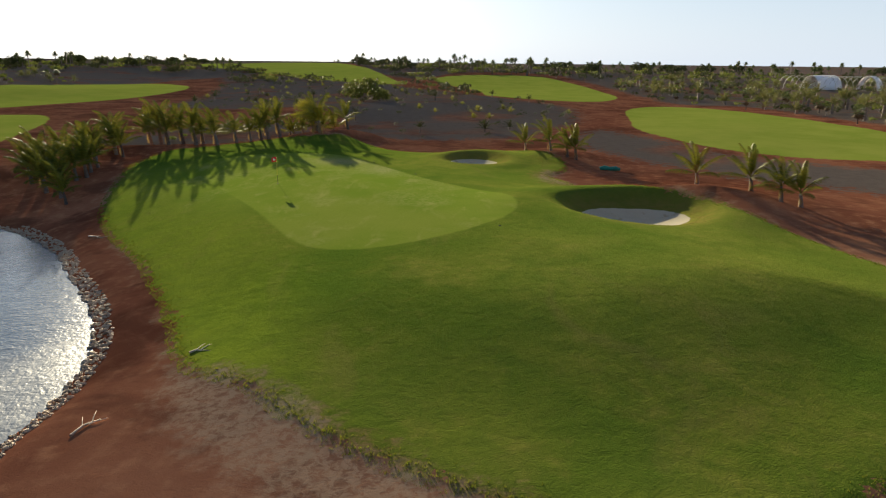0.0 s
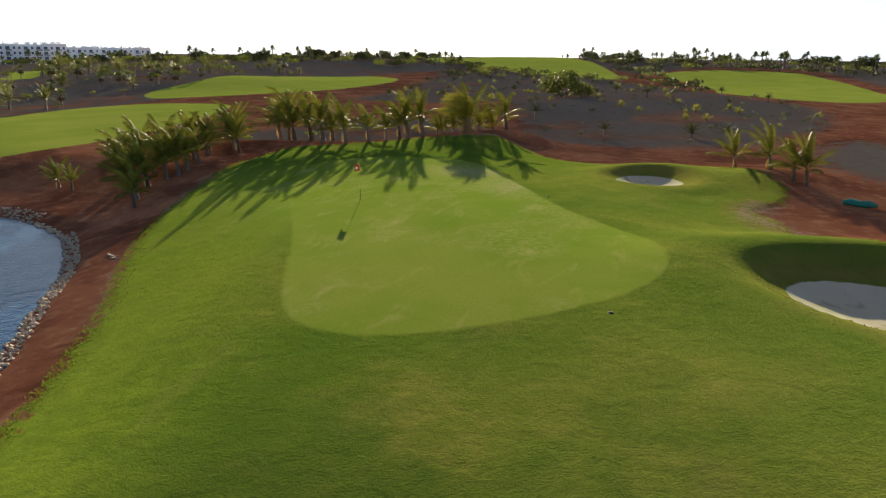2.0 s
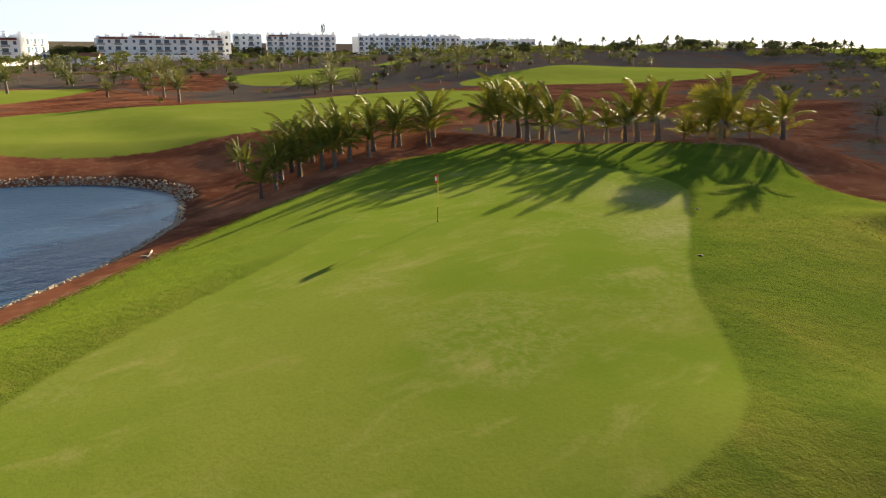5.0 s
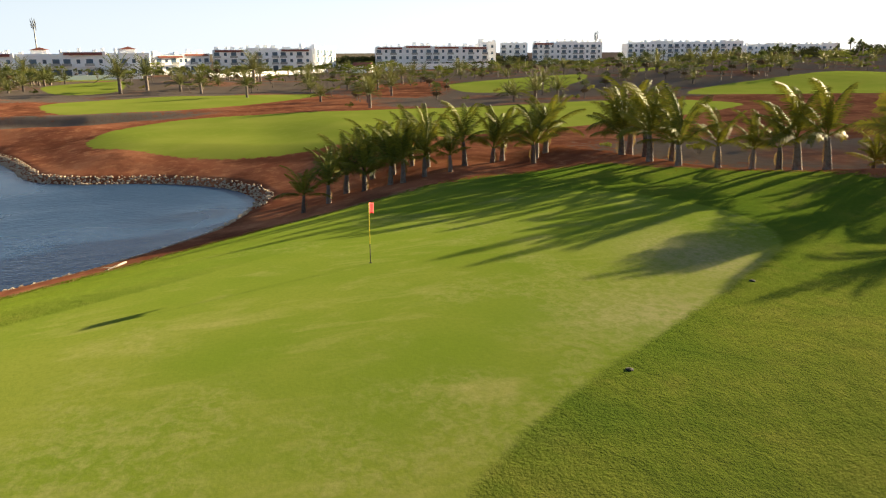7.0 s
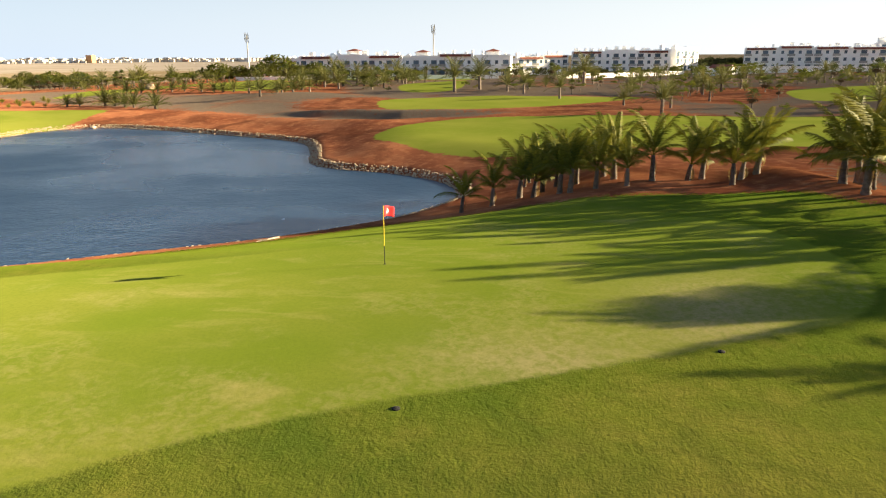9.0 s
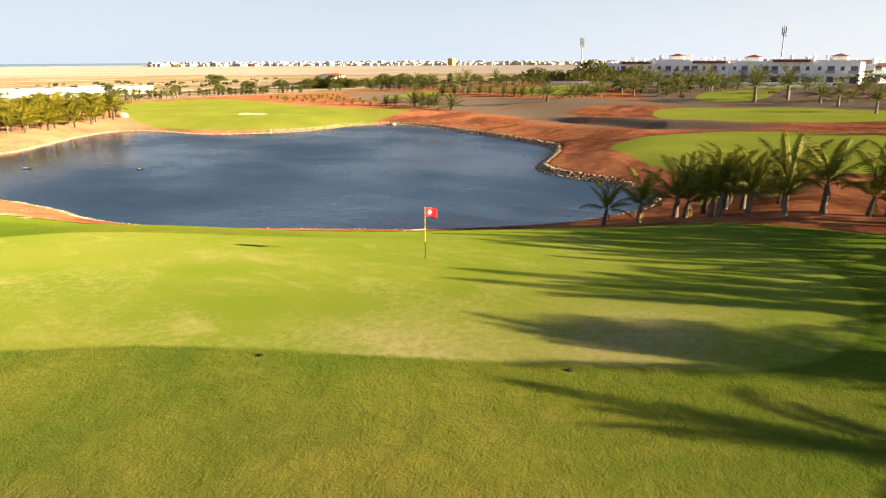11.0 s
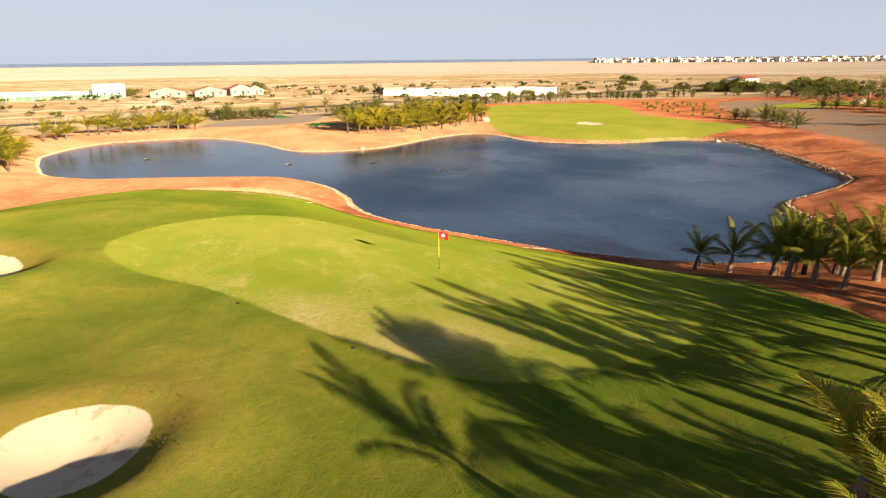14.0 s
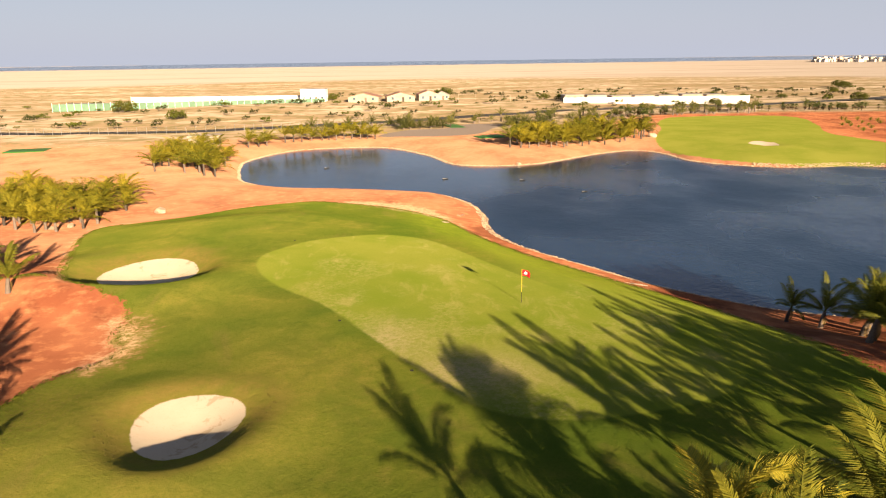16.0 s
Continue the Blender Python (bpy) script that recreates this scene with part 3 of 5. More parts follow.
def outline_mesh(name, line, z, mat):
    bm = bmesh.new()
    f = bm.faces.new([bm.verts.new((p[0], p[1], z)) for p in line])
    bmesh.ops.triangulate(bm, faces=[f])
    bmesh.ops.recalc_face_normals(bm, faces=bm.faces[:])
    if bm.faces[:][0].normal.z < 0:
        bmesh.ops.reverse_faces(bm, faces=bm.faces[:])
    return from_bm(name, bm, mat)


def pushed(line, d):
    t = np.roll(line, -1, 0) - np.roll(line, 1, 0)
    n = np.column_stack((t[:, 1], -t[:, 0]))
    n /= np.linalg.norm(n, axis=1)[:, None]
    area = np.sum(line[:, 0] * np.roll(line[:, 1], -1) - np.roll(line[:, 0], -1) * line[:, 1])
    return line + n * d * (1 if area > 0 else -1)


thing("pond_water", "wind-rippled dark blue water of a golf course pond", "water", kind="structure",
      me=outline_mesh("pond_water", pushed(POND, 0.35), 0.0, water_material("pond_water", (0.012, 0.040, 0.096), 2.4, 0.55, 0.27)))
vs, fs = [], []
for k, a in enumerate(np.linspace(-90, 60, 60)):
    w = radians(a - 90)
    inner = 1900 + 14 * abs(a + 12) * (a < -12) + 3 * abs(a + 12)
    vs += [(math.cos(w) * inner, math.sin(w) * inner, -2.2), (math.cos(w) * 4700, math.sin(w) * 4700, -2.2)]
    if k:
        fs.append((2 * k - 2, 2 * k - 1, 2 * k + 1, 2 * k))
thing("sea", "deep blue sea far beyond the desert flats", "water", kind="structure",
      me=mesh("sea", vs, fs, water_material("sea_water", (0.03, 0.07, 0.13), 0.05, 0.3, 0.35)))

# ---- palms ----
BARK = plain("palm_bark", (0.135, 0.108, 0.090), 0.9, 0, 6, 0.5, 0.8, 0.05)
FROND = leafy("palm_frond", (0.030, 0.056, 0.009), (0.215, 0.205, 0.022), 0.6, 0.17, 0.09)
# lit twin of FROND: sunlight on the blades is put into its paler yellow
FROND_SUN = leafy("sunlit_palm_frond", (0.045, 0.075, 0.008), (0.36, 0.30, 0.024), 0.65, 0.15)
FROND_OLD = leafy("dry_frond", (0.20, 0.13, 0.05), (0.34, 0.24, 0.08), 0.7, 0.25)
DATE = leafy("date_frond", (0.064, 0.084, 0.022), (0.185, 0.18, 0.048), 0.6, 0.25)
SKIRT = leafy("dry_skirt", (0.05, 0.035, 0.018), (0.11, 0.075, 0.035), 0.8, 0.1)
FAN = leafy("fan_leaf", (0.04, 0.06, 0.015), (0.10, 0.12, 0.03), 0.55, 0.25)
SHRUB = leafy("shrub_leaf", (0.05, 0.075, 0.014), (0.17, 0.19, 0.035), 0.6, 0.3, 0.03)
GREYISH = leafy("grey_shrub_leaf", (0.04, 0.05, 0.018), (0.085, 0.09, 0.034), 0.7, 0.12, 0.03)
YELLOW = leafy("yellow_shrub_leaf", (0.13, 0.14, 0.02), (0.28, 0.27, 0.05), 0.6, 0.3, 0.03)


def frond_data(rng, length, droop, lift, pairs, leaf, vs, fs, m=Matrix(), wide=0.045, segs=8, wind=0.0, twist=0.0, lift_leaf=0.25, hang=0.15):
    """A feather leaf that starts along +x, rises by lift and bends down by droop (radians)."""
    pts, p, a = [], Vector((0, 0, 0)), lift
    side = 0.0
    for k in range(segs + 1):
        pts.append(p.copy())
        p = p + Vector((math.cos(a) * math.cos(side), math.sin(side) * math.cos(a), math.sin(a))) * (length / segs)
        a -= droop / segs * (0.5 + k / segs)
        side += wind / segs
    rad = [0.035 * (1 - 0.85 * k / segs) for k in range(segs + 1)]
    v2, f2 = [], []
    tube(pts, rad, 3, v2, f2)
    for k in range(pairs):
        u = 0.14 + 0.86 * (k + 0.5) / pairs
        s = u * segs
        i0 = min(int(s), segs - 1)
        q = pts[i0].lerp(pts[i0 + 1], s - i0)
        d = (pts[i0 + 1] - pts[i0]).normalized()
        out = d.cross(Vector((0, 0, 1))).normalized()
        upv = out.cross(d).normalized()
        out, upv = out * math.cos(twist) + upv * math.sin(twist), upv * math.cos(twist) - out * math.sin(twist)
        ln = leaf * (0.55 + 0.9 * math.sin(math.pi * min(1, u * 0.86 + 0.1))) / 1.45 * rng.uniform(0.85, 1.1)
        for sgn in (-1, 1):
            dirn = (out * sgn * 0.85 + d * (0.35 + 0.45 * u) + upv * rng.uniform(lift_leaf - 0.15, lift_leaf + 0.2)).normalized()
            midp = q + dirn * ln * 0.55
            tip = q + dirn * ln + Vector((0, 0, -ln * rng.uniform(hang, hang + 0.4)))
            w = d * wide
            n = len(v2)
            v2 += [q - w * 0.5, q + w * 0.5, midp + w * 0.6, midp - w * 0.6, tip]
            f2 += [(n, n + 1, n + 2, n + 3), (n + 3, n + 2, n + 4)]
    n = len(vs)
    vs += [tuple(m @ Vector(v)) for v in v2]
    fs += [tuple(n + i for i in f) for f in f2]


def trunk_data(rng, height, r0, r1, lean, rings=9, sides=8):
    vs, fs = [], []
    pts, rad = [], []
    for k in range(rings * 2 + 1):
        u = k / (rings * 2)
        pts.append((lean[0] * u * u, lean[1] * u * u, -0.25 + (height + 0.25) * u))
        rad.append((r0 + (r1 - r0) * u + 0.10 * r0 * math.exp(-u * 9) * 4) * (1.16 if k % 2 else 0.90) * rng.uniform(0.97, 1.03))
    tube(pts, rad, sides, vs, fs)
    return vs, fs, Vector(pts[-1])


rng = random.Random(7)
FROND_MESHES = []
for length, droop, lift, leaf in ((3.3, 0.85, 0.10, 0.50), (3.3, 1.15, 0.15, 0.50), (2.9, 0.9, 0.05, 0.46), (2.4, 0.8, 0.05, 0.42), (3.5, 1.4, 0.2, 0.52), (2.9, 1.25, 0.05, 0.46)):
    vs, fs = [], []
    frond_data(rng, length, droop, lift, 44, leaf, vs, fs, wide=0.044, segs=10, wind=rng.uniform(-0.3, 0.3), lift_leaf=-0.1, hang=0.6)
    FROND_MESHES.append(mesh("frond", vs, fs, FROND))
vs, fs = [], []
frond_data(rng, 1.9, 1.4, -0.4, 16, 0.4, vs, fs)
FROND_DRY = mesh("dry_frond", vs, fs, FROND_OLD)
FAR_AWAY = Matrix.Translation((0, 0, -60))


def coconut_palm(seed, height, count, sweep=0.2):
    """One palm with its ringed trunk and each frond; the wind presses the crown towards -x."""
    rng = random.Random(seed)
    ob = thing("coconut_palm", "young coconut palm with wind-bent yellow-green fronds on red earth", "palm tree", group="coconut palms")
    vs, fs, top = trunk_data(rng, height, 0.22, 0.13, (rng.uniform(-0.35, 0.05), rng.uniform(-0.2, 0.2)), 9, 9)
    part("trunk", mesh("trunk", vs, fs, BARK, True), ob)
    for k in range(count):
        u = k / (count - 1)
        az = k * 2.39996 + rng.uniform(-0.35, 0.35)
        el = radians(84 - 70 * u + rng.uniform(-9, 9))
        d = Vector((math.cos(az) * math.cos(el) - sweep * (0.5 + 0.5 * math.cos(el)), math.sin(az) * math.cos(el), math.sin(el) + 0.08)).normalized()
        az2, el2 = math.atan2(d.y, d.x), math.asin(d.z)
        m = Matrix.Translation(top + Vector((0, 0, 0.08 - 0.16 * u))) @ Euler((rng.uniform(-0.5, 0.5), -el2, az2)).to_matrix().to_4x4() @ Matrix.Scale(rng.uniform(0.85, 1.1), 4)
        part("frond", FROND_MESHES[rng.choice((0, 1, 4)) if u < 0.5 else rng.choice((0, 2, 3, 5))], ob, m=m)
    for k in range(2):
        az = rng.uniform(0, 6.28)
        part("frond", FROND_DRY, ob, "dry brown hanging frond", Matrix.Translation(top - Vector((0, 0, 0.1))) @ Euler((0, radians(38), az)).to_matrix().to_4x4() @ Matrix.Scale(0.65, 4))
    return ob


def palm_copy(protos, rng, x, y, size, z=None):
    src = rng.choice(protos)
    m = Matrix.LocRotScale((x, y, land(x, y) if z is None else z), Euler((0, 0, rng.uniform(-0.5, 0.5))), Vector((size, size, size * rng.uniform(0.92, 1.08))))
    if src.matrix_basis.translation.z < -50:
        src.matrix_basis = m
        return src
    return copy_thing(src, m)


COCO = [coconut_palm(11, 1.25, 11), coconut_palm(12, 1.5, 10), coconut_palm(13, 1.1, 10), coconut_palm(14, 1.65, 12)]
FIRST = ((-27.8, 71.8), (-14.5, 80.6), (-23.0, 72.4), (-25.0, 71.9))
for ob, (x, y) in zip(COCO, FIRST):
    ob.matrix_basis = Matrix.Translation((x, y, land(x, y))) @ Matrix.Scale(0.8 if x > -20 else 0.97, 4)


def arched_palm(x, y):
    """The palm on the crest whose long fronds arch over before the wind."""
    rng = random.Random(5)
    ob = thing("coconut_palm", "coconut palm with tall arching yellow-lit fronds on the crest", "palm tree", (x, y, land(x, y)), "coconut palms")
    vs, fs, top = trunk_data(rng, 1.25, 0.17, 0.14, (-0.1, 0))
    part("trunk", mesh("trunk", vs, fs, BARK, True), ob)
    for az, el, length, droop, twist in ((180, 100, 2.9, 2.45, 1.3), (188, 80, 3.2, 1.9, 1.25), (172, 58, 3.3, 1.5, 1.1), (205, 74, 2.6, 1.7, 0.9), (160, 62, 2.9, 1.5, 1.2),
                                         (225, 40, 2.7, 1.2, 0.7), (140, 30, 2.7, 1.0, 0.6), (186, 28, 3.0, 0.9, 1.0), (250, 60, 2.2, 1.5, 0.5),
                                         (280, 70, 2.4, 1.4, 0.0), (70, 66, 2.4, 1.4, 0.1)):
        vs, fs = [], []
        m = Matrix.Translation(top) @ Euler((0, -radians(el), radians(az))).to_matrix().to_4x4()
        frond_data(rng, length, droop, 0.0, 60, 0.72, vs, fs, m, 0.030, 12, 0.0, twist)
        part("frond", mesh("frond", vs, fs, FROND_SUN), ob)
    for k in range(5):
        part("frond", FROND_DRY, ob, "dry brown hanging frond", Matrix.Translation(top - Vector((0, 0, 0.1))) @ Euler((0, radians(20), k * 1.3)).to_matrix().to_4x4())


arched_palm(-13.3, 77.7)
rng = random.Random(21)
ROW_N = ((-26.6, 72.7), (-30.1, 73.3), (-21.4, 73.7), (-29.1, 73.2), (-19.3, 75.8), (-18.7, 76.4), (-17.6, 77.2), (-13.9, 79.6),
         (-16.6, 80.0), (-15.6, 80.4), (-16.9, 79.4), (-24.7, 73.2), (-20.2, 74.9), (-12.4, 83.2), (-10.6, 80.8), (-13.6, 82.4))
ROW_W = ((-29.8, 54.1), (-31.7, 55.5), (-30.8, 56.4), (-30.4, 57.9), (-29.8, 58.5), (-30.1, 59.9), (-33.0, 61.0), (-30.3, 61.6), (-31.9, 63.1), (-32.2, 65.1), (-32.5, 65.9),
         (-30.5, 67.2), (-31.4, 67.8), (-31.9, 68.7), (-32.6, 56.8), (-34.0, 57.6), (-33.2, 58.8), (-34.6, 60.4))
ROW_E = ((9.0, 73.3), (11.2, 70.6), (12.2, 66.7), (12.9, 66.0), (18.8, 50.2), (22.0, 48.4), (22.9, 45.7), (23.9, 45.0))
for row, lo, hi in ((ROW_N[:8], 0.93, 1.07), (ROW_N[8:11], 0.60, 0.68), (ROW_N[11:], 0.80, 0.92), (ROW_W, 0.78, 0.94), (((-28.6, 52.5), (-36.8, 55.4), (-38.2, 55.6)), 0.52, 0.6), (ROW_E, 0.72, 0.84)):
    for x, y in row:
        palm_copy(COCO, rng, x, y, rng.uniform(lo, hi))


def simple_palm(name, label, seed, height, count, length, leaf, mat, group, droop=1.3, top_el=80, low_el=-10, pairs=13, wide=0.075, wind=-0.25, r0=0.15):
    """A palm seen from farther off: trunk and one crown."""
    rng = random.Random(seed)
    ob = thing(name, label, "palm tree", FAR_AWAY, group)
    vs, fs, top = trunk_data(rng, height, r0, r0 * 0.8, (0, 0), 4, 6)
    part("trunk", mesh("trunk", vs, fs, BARK, True), ob)
    vs, fs = [], []
    for k in range(count):
        az = k * 2.39996 + rng.uniform(-0.3, 0.3)
        el = radians(top_el + (low_el - top_el) * (k / count) ** 0.8 + rng.uniform(-8, 8))
        d = Vector((math.cos(az) * math.cos(el) + wind, math.sin(az) * math.cos(el), math.sin(el))).normalized()
        m = Matrix.Translation(top) @ Euler((rng.uniform(-0.4, 0.4), -math.asin(d.z), math.atan2(d.y, d.x))).to_matrix().to_4x4()
        frond_data(rng, length * rng.uniform(0.85, 1.1), droop, 0.1, pairs, leaf, vs, fs, m, wide, 5)
    part("crown", mesh("crown", vs, fs, mat), ob)
    return ob


def fan_palm(seed, height):
    """A tall palm with a round head of fan leaves and a skirt of dry ones."""
    rng = random.Random(seed)
    ob = thing("fan_palm", "tall fan palm with a round dark head beside a fairway", "palm tree", FAR_AWAY, "fan palms")
    vs, fs, top = trunk_data(rng, height, 0.14, 0.10, (rng.uniform(-0.3, 0.3), 0), 4, 6)
    part("trunk", mesh("trunk", vs, fs, BARK, True), ob)
    for name, mat, n, lo, hi in (("crown", FAN, 34, -20, 85), ("dry_skirt", SKIRT, 16, -80, -35)):
        vs, fs = [], []
        for k in range(n):
            az, el = k * 2.39996, radians(rng.uniform(lo, hi))
            d = Vector((math.cos(az) * math.cos(el), math.sin(az) * math.cos(el), math.sin(el)))
            s = d.cross(Vector((0, 0, 1))).normalized()
            up = s.cross(d)
            c = top + d * rng.uniform(0.7, 1.15)
            for q in range(7):
                w = (q - 3) / 3 * 1.25
                tip = c + (d * math.cos(w) + s * math.sin(w)) * rng.uniform(0.7, 0.95) - Vector((0, 0, 0.12 * abs(q - 3) / 3 + 0.1))
                e = (s * math.cos(w) - d * math.sin(w)) * 0.07
                i0 = len(vs)
                vs += [tuple(c), tuple(c.lerp(tip, 0.6) - e), tuple(tip), tuple(c.lerp(tip, 0.6) + e)]
                fs.append((i0, i0 + 1, i0 + 2, i0 + 3))
            i0 = len(vs)
            vs += [tuple(top), tuple(top + up * 0.03), tuple(c + up * 0.03), tuple(c)]
            fs.append((i0, i0 + 1, i0 + 2, i0 + 3))
        part(name, mesh(name, vs, fs, mat), ob)
    return ob


def clump(rng, vs, fs, centre, radius, count, leaf, squash=0.7):
    """Small leaves scattered through a lumpy ball."""
    for _ in range(count):
        d = Vector((rng.gauss(0, 1), rng.gauss(0, 1), rng.gauss(0, 1))).normalized() * radius * rng.uniform(0.45, 1.05)
        p = Vector(centre) + Vector((d.x, d.y, d.z * squash))
        a = Vector((rng.gauss(0, 1), rng.gauss(0, 1), rng.gauss(0, 0.6))).normalized() * leaf * rng.uniform(0.6, 1.3)
        b = a.orthogonal().normalized() * leaf * 0.5
        n = len(vs)
        vs += [tuple(p - a), tuple(p + b), tuple(p + a), tuple(p - b)]
        fs.append((n, n + 1, n + 2, n + 3))


def leafy_tree(name, label, category, group, seed, height, spread, mat, clumps, per, leaf, trunk=0.12, stems=1, squash=0.6, low=0.55):
    rng = random.Random(seed)
    ob = thing(name, label, category, FAR_AWAY, group)
    vs, fs = [], []
    ends = []
    for s in range(stems):
        base = Vector((rng.uniform(-0.15, 0.15) * stems, rng.uniform(-0.15, 0.15) * stems, -0.2))
        fork = base + Vector((rng.uniform(-0.2, 0.2), rng.uniform(-0.2, 0.2), height * low * 0.75))
        tube([base, base.lerp(fork, 0.5) + Vector((0.05, 0, 0)), fork], [trunk, trunk * 0.8, trunk * 0.65], 6, vs, fs)
        for k in range(max(2, clumps // stems)):
            az = k * 2.39996 + s
            r = spread * math.sqrt((k + 0.5) / max(2, clumps // stems))
            e = Vector((math.cos(az) * r, math.sin(az) * r, height * (low + (1 - low) * rng.uniform(0.35, 0.95) * (1 - 0.4 * (r / spread) ** 2))))
            tube([fork, fork.lerp(e, 0.55) + Vector((0, 0, 0.1 * height)), e], [trunk * 0.5, trunk * 0.3, trunk * 0.12], 4, vs, fs, False)
            ends.append(e)
    part("trunk", mesh("trunk", vs, fs, BARK, True), ob)
    vs, fs = [], []
    for e in ends:
        clump(rng, vs, fs, e, spread * rng.uniform(0.3, 0.48), per, leaf, squash)
    part("crown", mesh("crown", vs, fs, mat), ob)
    return ob


# these crowns wear the paler frond colour with sunlight painted in
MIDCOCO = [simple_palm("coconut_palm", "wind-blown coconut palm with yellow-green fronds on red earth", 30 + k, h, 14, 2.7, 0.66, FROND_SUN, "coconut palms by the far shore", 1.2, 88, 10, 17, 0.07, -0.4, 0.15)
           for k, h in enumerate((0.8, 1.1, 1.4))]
DATES = [simple_palm("date_palm", "low grey-green date palm with stiff feather leaves", 40 + k, h, 24, 2.0, 0.34, DATE, "date palms", 0.85, 86, -8, 10, 0.07, -0.1, 0.17)
         for k, h in enumerate((0.35, 0.8, 1.3))]
FANS = [fan_palm(50 + k, h) for k, h in enumerate((2.5, 3.2, 4.0))]
CLUMPY = [leafy_tree("frangipani_tree", "small tree with flat leafy clumps on bare stems", "tree", "small clumpy trees", 60 + k, 2.6, 1.3, SHRUB, 7, 44, 0.15, 0.07, 2, 0.35, 0.5)
          for k in range(3)]
SHRUBS = [leafy_tree("shrub", "low rounded dry shrub on bare earth", "shrub", "low shrubs", 70 + k, 1.0, 0.75, mat, 6, 40, 0.10, 0.03, 2, 0.8, 0.3)
          for k, mat in enumerate((SHRUB, YELLOW, SHRUB))]
BED_SHRUBS = [leafy_tree("shrub", "low thin grey-green shrub in a bare bed", "shrub", "bed shrubs", 75 + k, 1.0, 0.7, GREYISH, 5, 30, 0.09, 0.03, 3, 0.9, 0.2) for k in range(2)]
BED_DATES = [simple_palm("date_palm", "small dusty date palm in a bare bed", 46 + k, h, 14, 1.3, 0.28, GREYISH, "bed palms", 0.7, 85, 5, 8, 0.06, -0.1, 0.13) for k, h in enumerate((0.4, 0.9))]
SPIKY = [simple_palm("agave_plant", "small spiky yellow-green plant in a bare bed", 80 + k, 0.15, 14, 0.8, 0.2, YELLOW, "bed plants", 0.6, 85, 15, 6, 0.05, 0.0, 0.06) for k in range(2)]
BUSH = leafy("bush_leaf", (0.060, 0.085, 0.016), (0.17, 0.175, 0.038), 0.7, 0.25, 0.03)
BUSHES = [leafy_tree("acacia_bush", "broad dense green acacia bush on the dry plain", "bush", "acacia bushes", 90 + k, 2.6, 2.6, BUSH, 16, 56, 0.25, 0.10, 2, 0.8, 0.12) for k in range(2)]


# thinner plants for what stands far off
LOW_FAN = [simple_palm("fan_palm", "far fan palm", 150 + k, h, 18, 1.4, 0.5, FAN, "far palms", 0.9, 85, -40, 6, 0.24, 0.0, 0.2) for k, h in enumerate((3.4, 4.6))]
LOW_DATE = [simple_palm("date_palm", "far date palm", 160 + k, h, 14, 1.7, 0.34, DATE, "far palms", 0.7, 85, 5, 5, 0.11, -0.1, 0.2) for k, h in enumerate((0.5, 1.4))]
LOW_TREE = [leafy_tree("frangipani_tree", "far small tree", "tree", "far trees", 170 + k, 2.6, 1.3, SHRUB, 6, 22, 0.21, 0.07, 1, 0.4, 0.5) for k in range(2)]
LOW_SHRUB = [leafy_tree("shrub", "far shrub", "shrub", "far shrubs", 180 + k, 1.0, 0.75, mat, 5, 16, 0.16, 0.03, 1, 0.8, 0.25) for k, mat in enumerate((GREYISH, SHRUB, GREYISH))]
LOW_BUSH = [leafy_tree("acacia_bush", "far bush", "bush", "far bushes", 190 + k, 2.6, 2.6, GREYISH, 13, 34, 0.36, 0.10, 1, 0.8, 0.12) for k in range(2)]


def scatter(protos, rng, poly, count, lo, hi, apart=1.5, keep_off=(), margin=0.8):
    """Copies spread through an outline, off the turf and the water."""
    line = np.array(poly, float)
    a, b = line.min(0), line.max(0)
    x = np.array([rng.uniform(a[0], b[0]) for _ in range(count * 30)])
    y = np.array([rng.uniform(a[1], b[1]) for _ in range(count * 30)])
    ok = inside(x, y, line, 5) > 0
    for k in keep_off:
        ok &= inside(x, y, k, 5) < -margin
    x, y = x[ok], y[ok]
    z = ground_height(x, y)
    done = []
    for px, py, pz in zip(x, y, z):
        if len(done) == count:
            break
        if any((px - u) ** 2 + (py - v) ** 2 < apart * apart for u, v in done):
            continue
        done.append((px, py))
        palm_copy(protos, rng, px, py, rng.uniform(lo, hi), pz)


def scatter_joined(name, label, protos, rng, poly, count, lo, hi, apart=1.5, keep_off=(), margin=0.8):
    """As scatter, but all joined into one far-off planting."""
    line = np.array(poly, float)
    a, b = line.min(0), line.max(0)
    x = np.array([rng.uniform(a[0], b[0]) for _ in range(count * 8)])
    y = np.array([rng.uniform(a[1], b[1]) for _ in range(count * 8)])
    ok = inside(x, y, line, 5) > 0
    for k in keep_off:
        ok &= inside(x, y, k, 5) < -margin
    x, y = x[ok][:count], y[ok][:count]
    z = ground_height(x, y)
    packs = []
    for src in protos:
        for child in src.children:
            md = child.data
            co = np.empty(len(md.vertices) * 3)
            md.vertices.foreach_get("co", co)
            packs.append((src, co.reshape(-1, 3), [tuple(p.vertices) for p in md.polygons], md.materials[0]))
    mats = list(dict.fromkeys(p[3] for p in packs))
    vs, fs, ids, n = [], [], [], 0
    for px, py, pz in zip(x, y, z):
        src, k, w = rng.choice(protos), rng.uniform(lo, hi), rng.uniform(-0.6, 0.6)
        turn = np.array(((math.cos(w), math.sin(w), 0), (-math.sin(w), math.cos(w), 0), (0, 0, 1))) * k
        for own, co, polys, mat in packs:
            if own is src:
                vs.append(co @ turn + (px, py, pz))
                fs += [tuple(i + n for i in f) for f in polys]
                ids += [mats.index(mat)] * len(polys)
                n += len(co)
    me2 = mesh(name, np.vstack(vs), fs)
    for mat in mats:
        me2.materials.append(mat)
    me2.polygons.foreach_set("material_index", ids)
    thing(name, label, "plants", kind="stuff", me=me2)


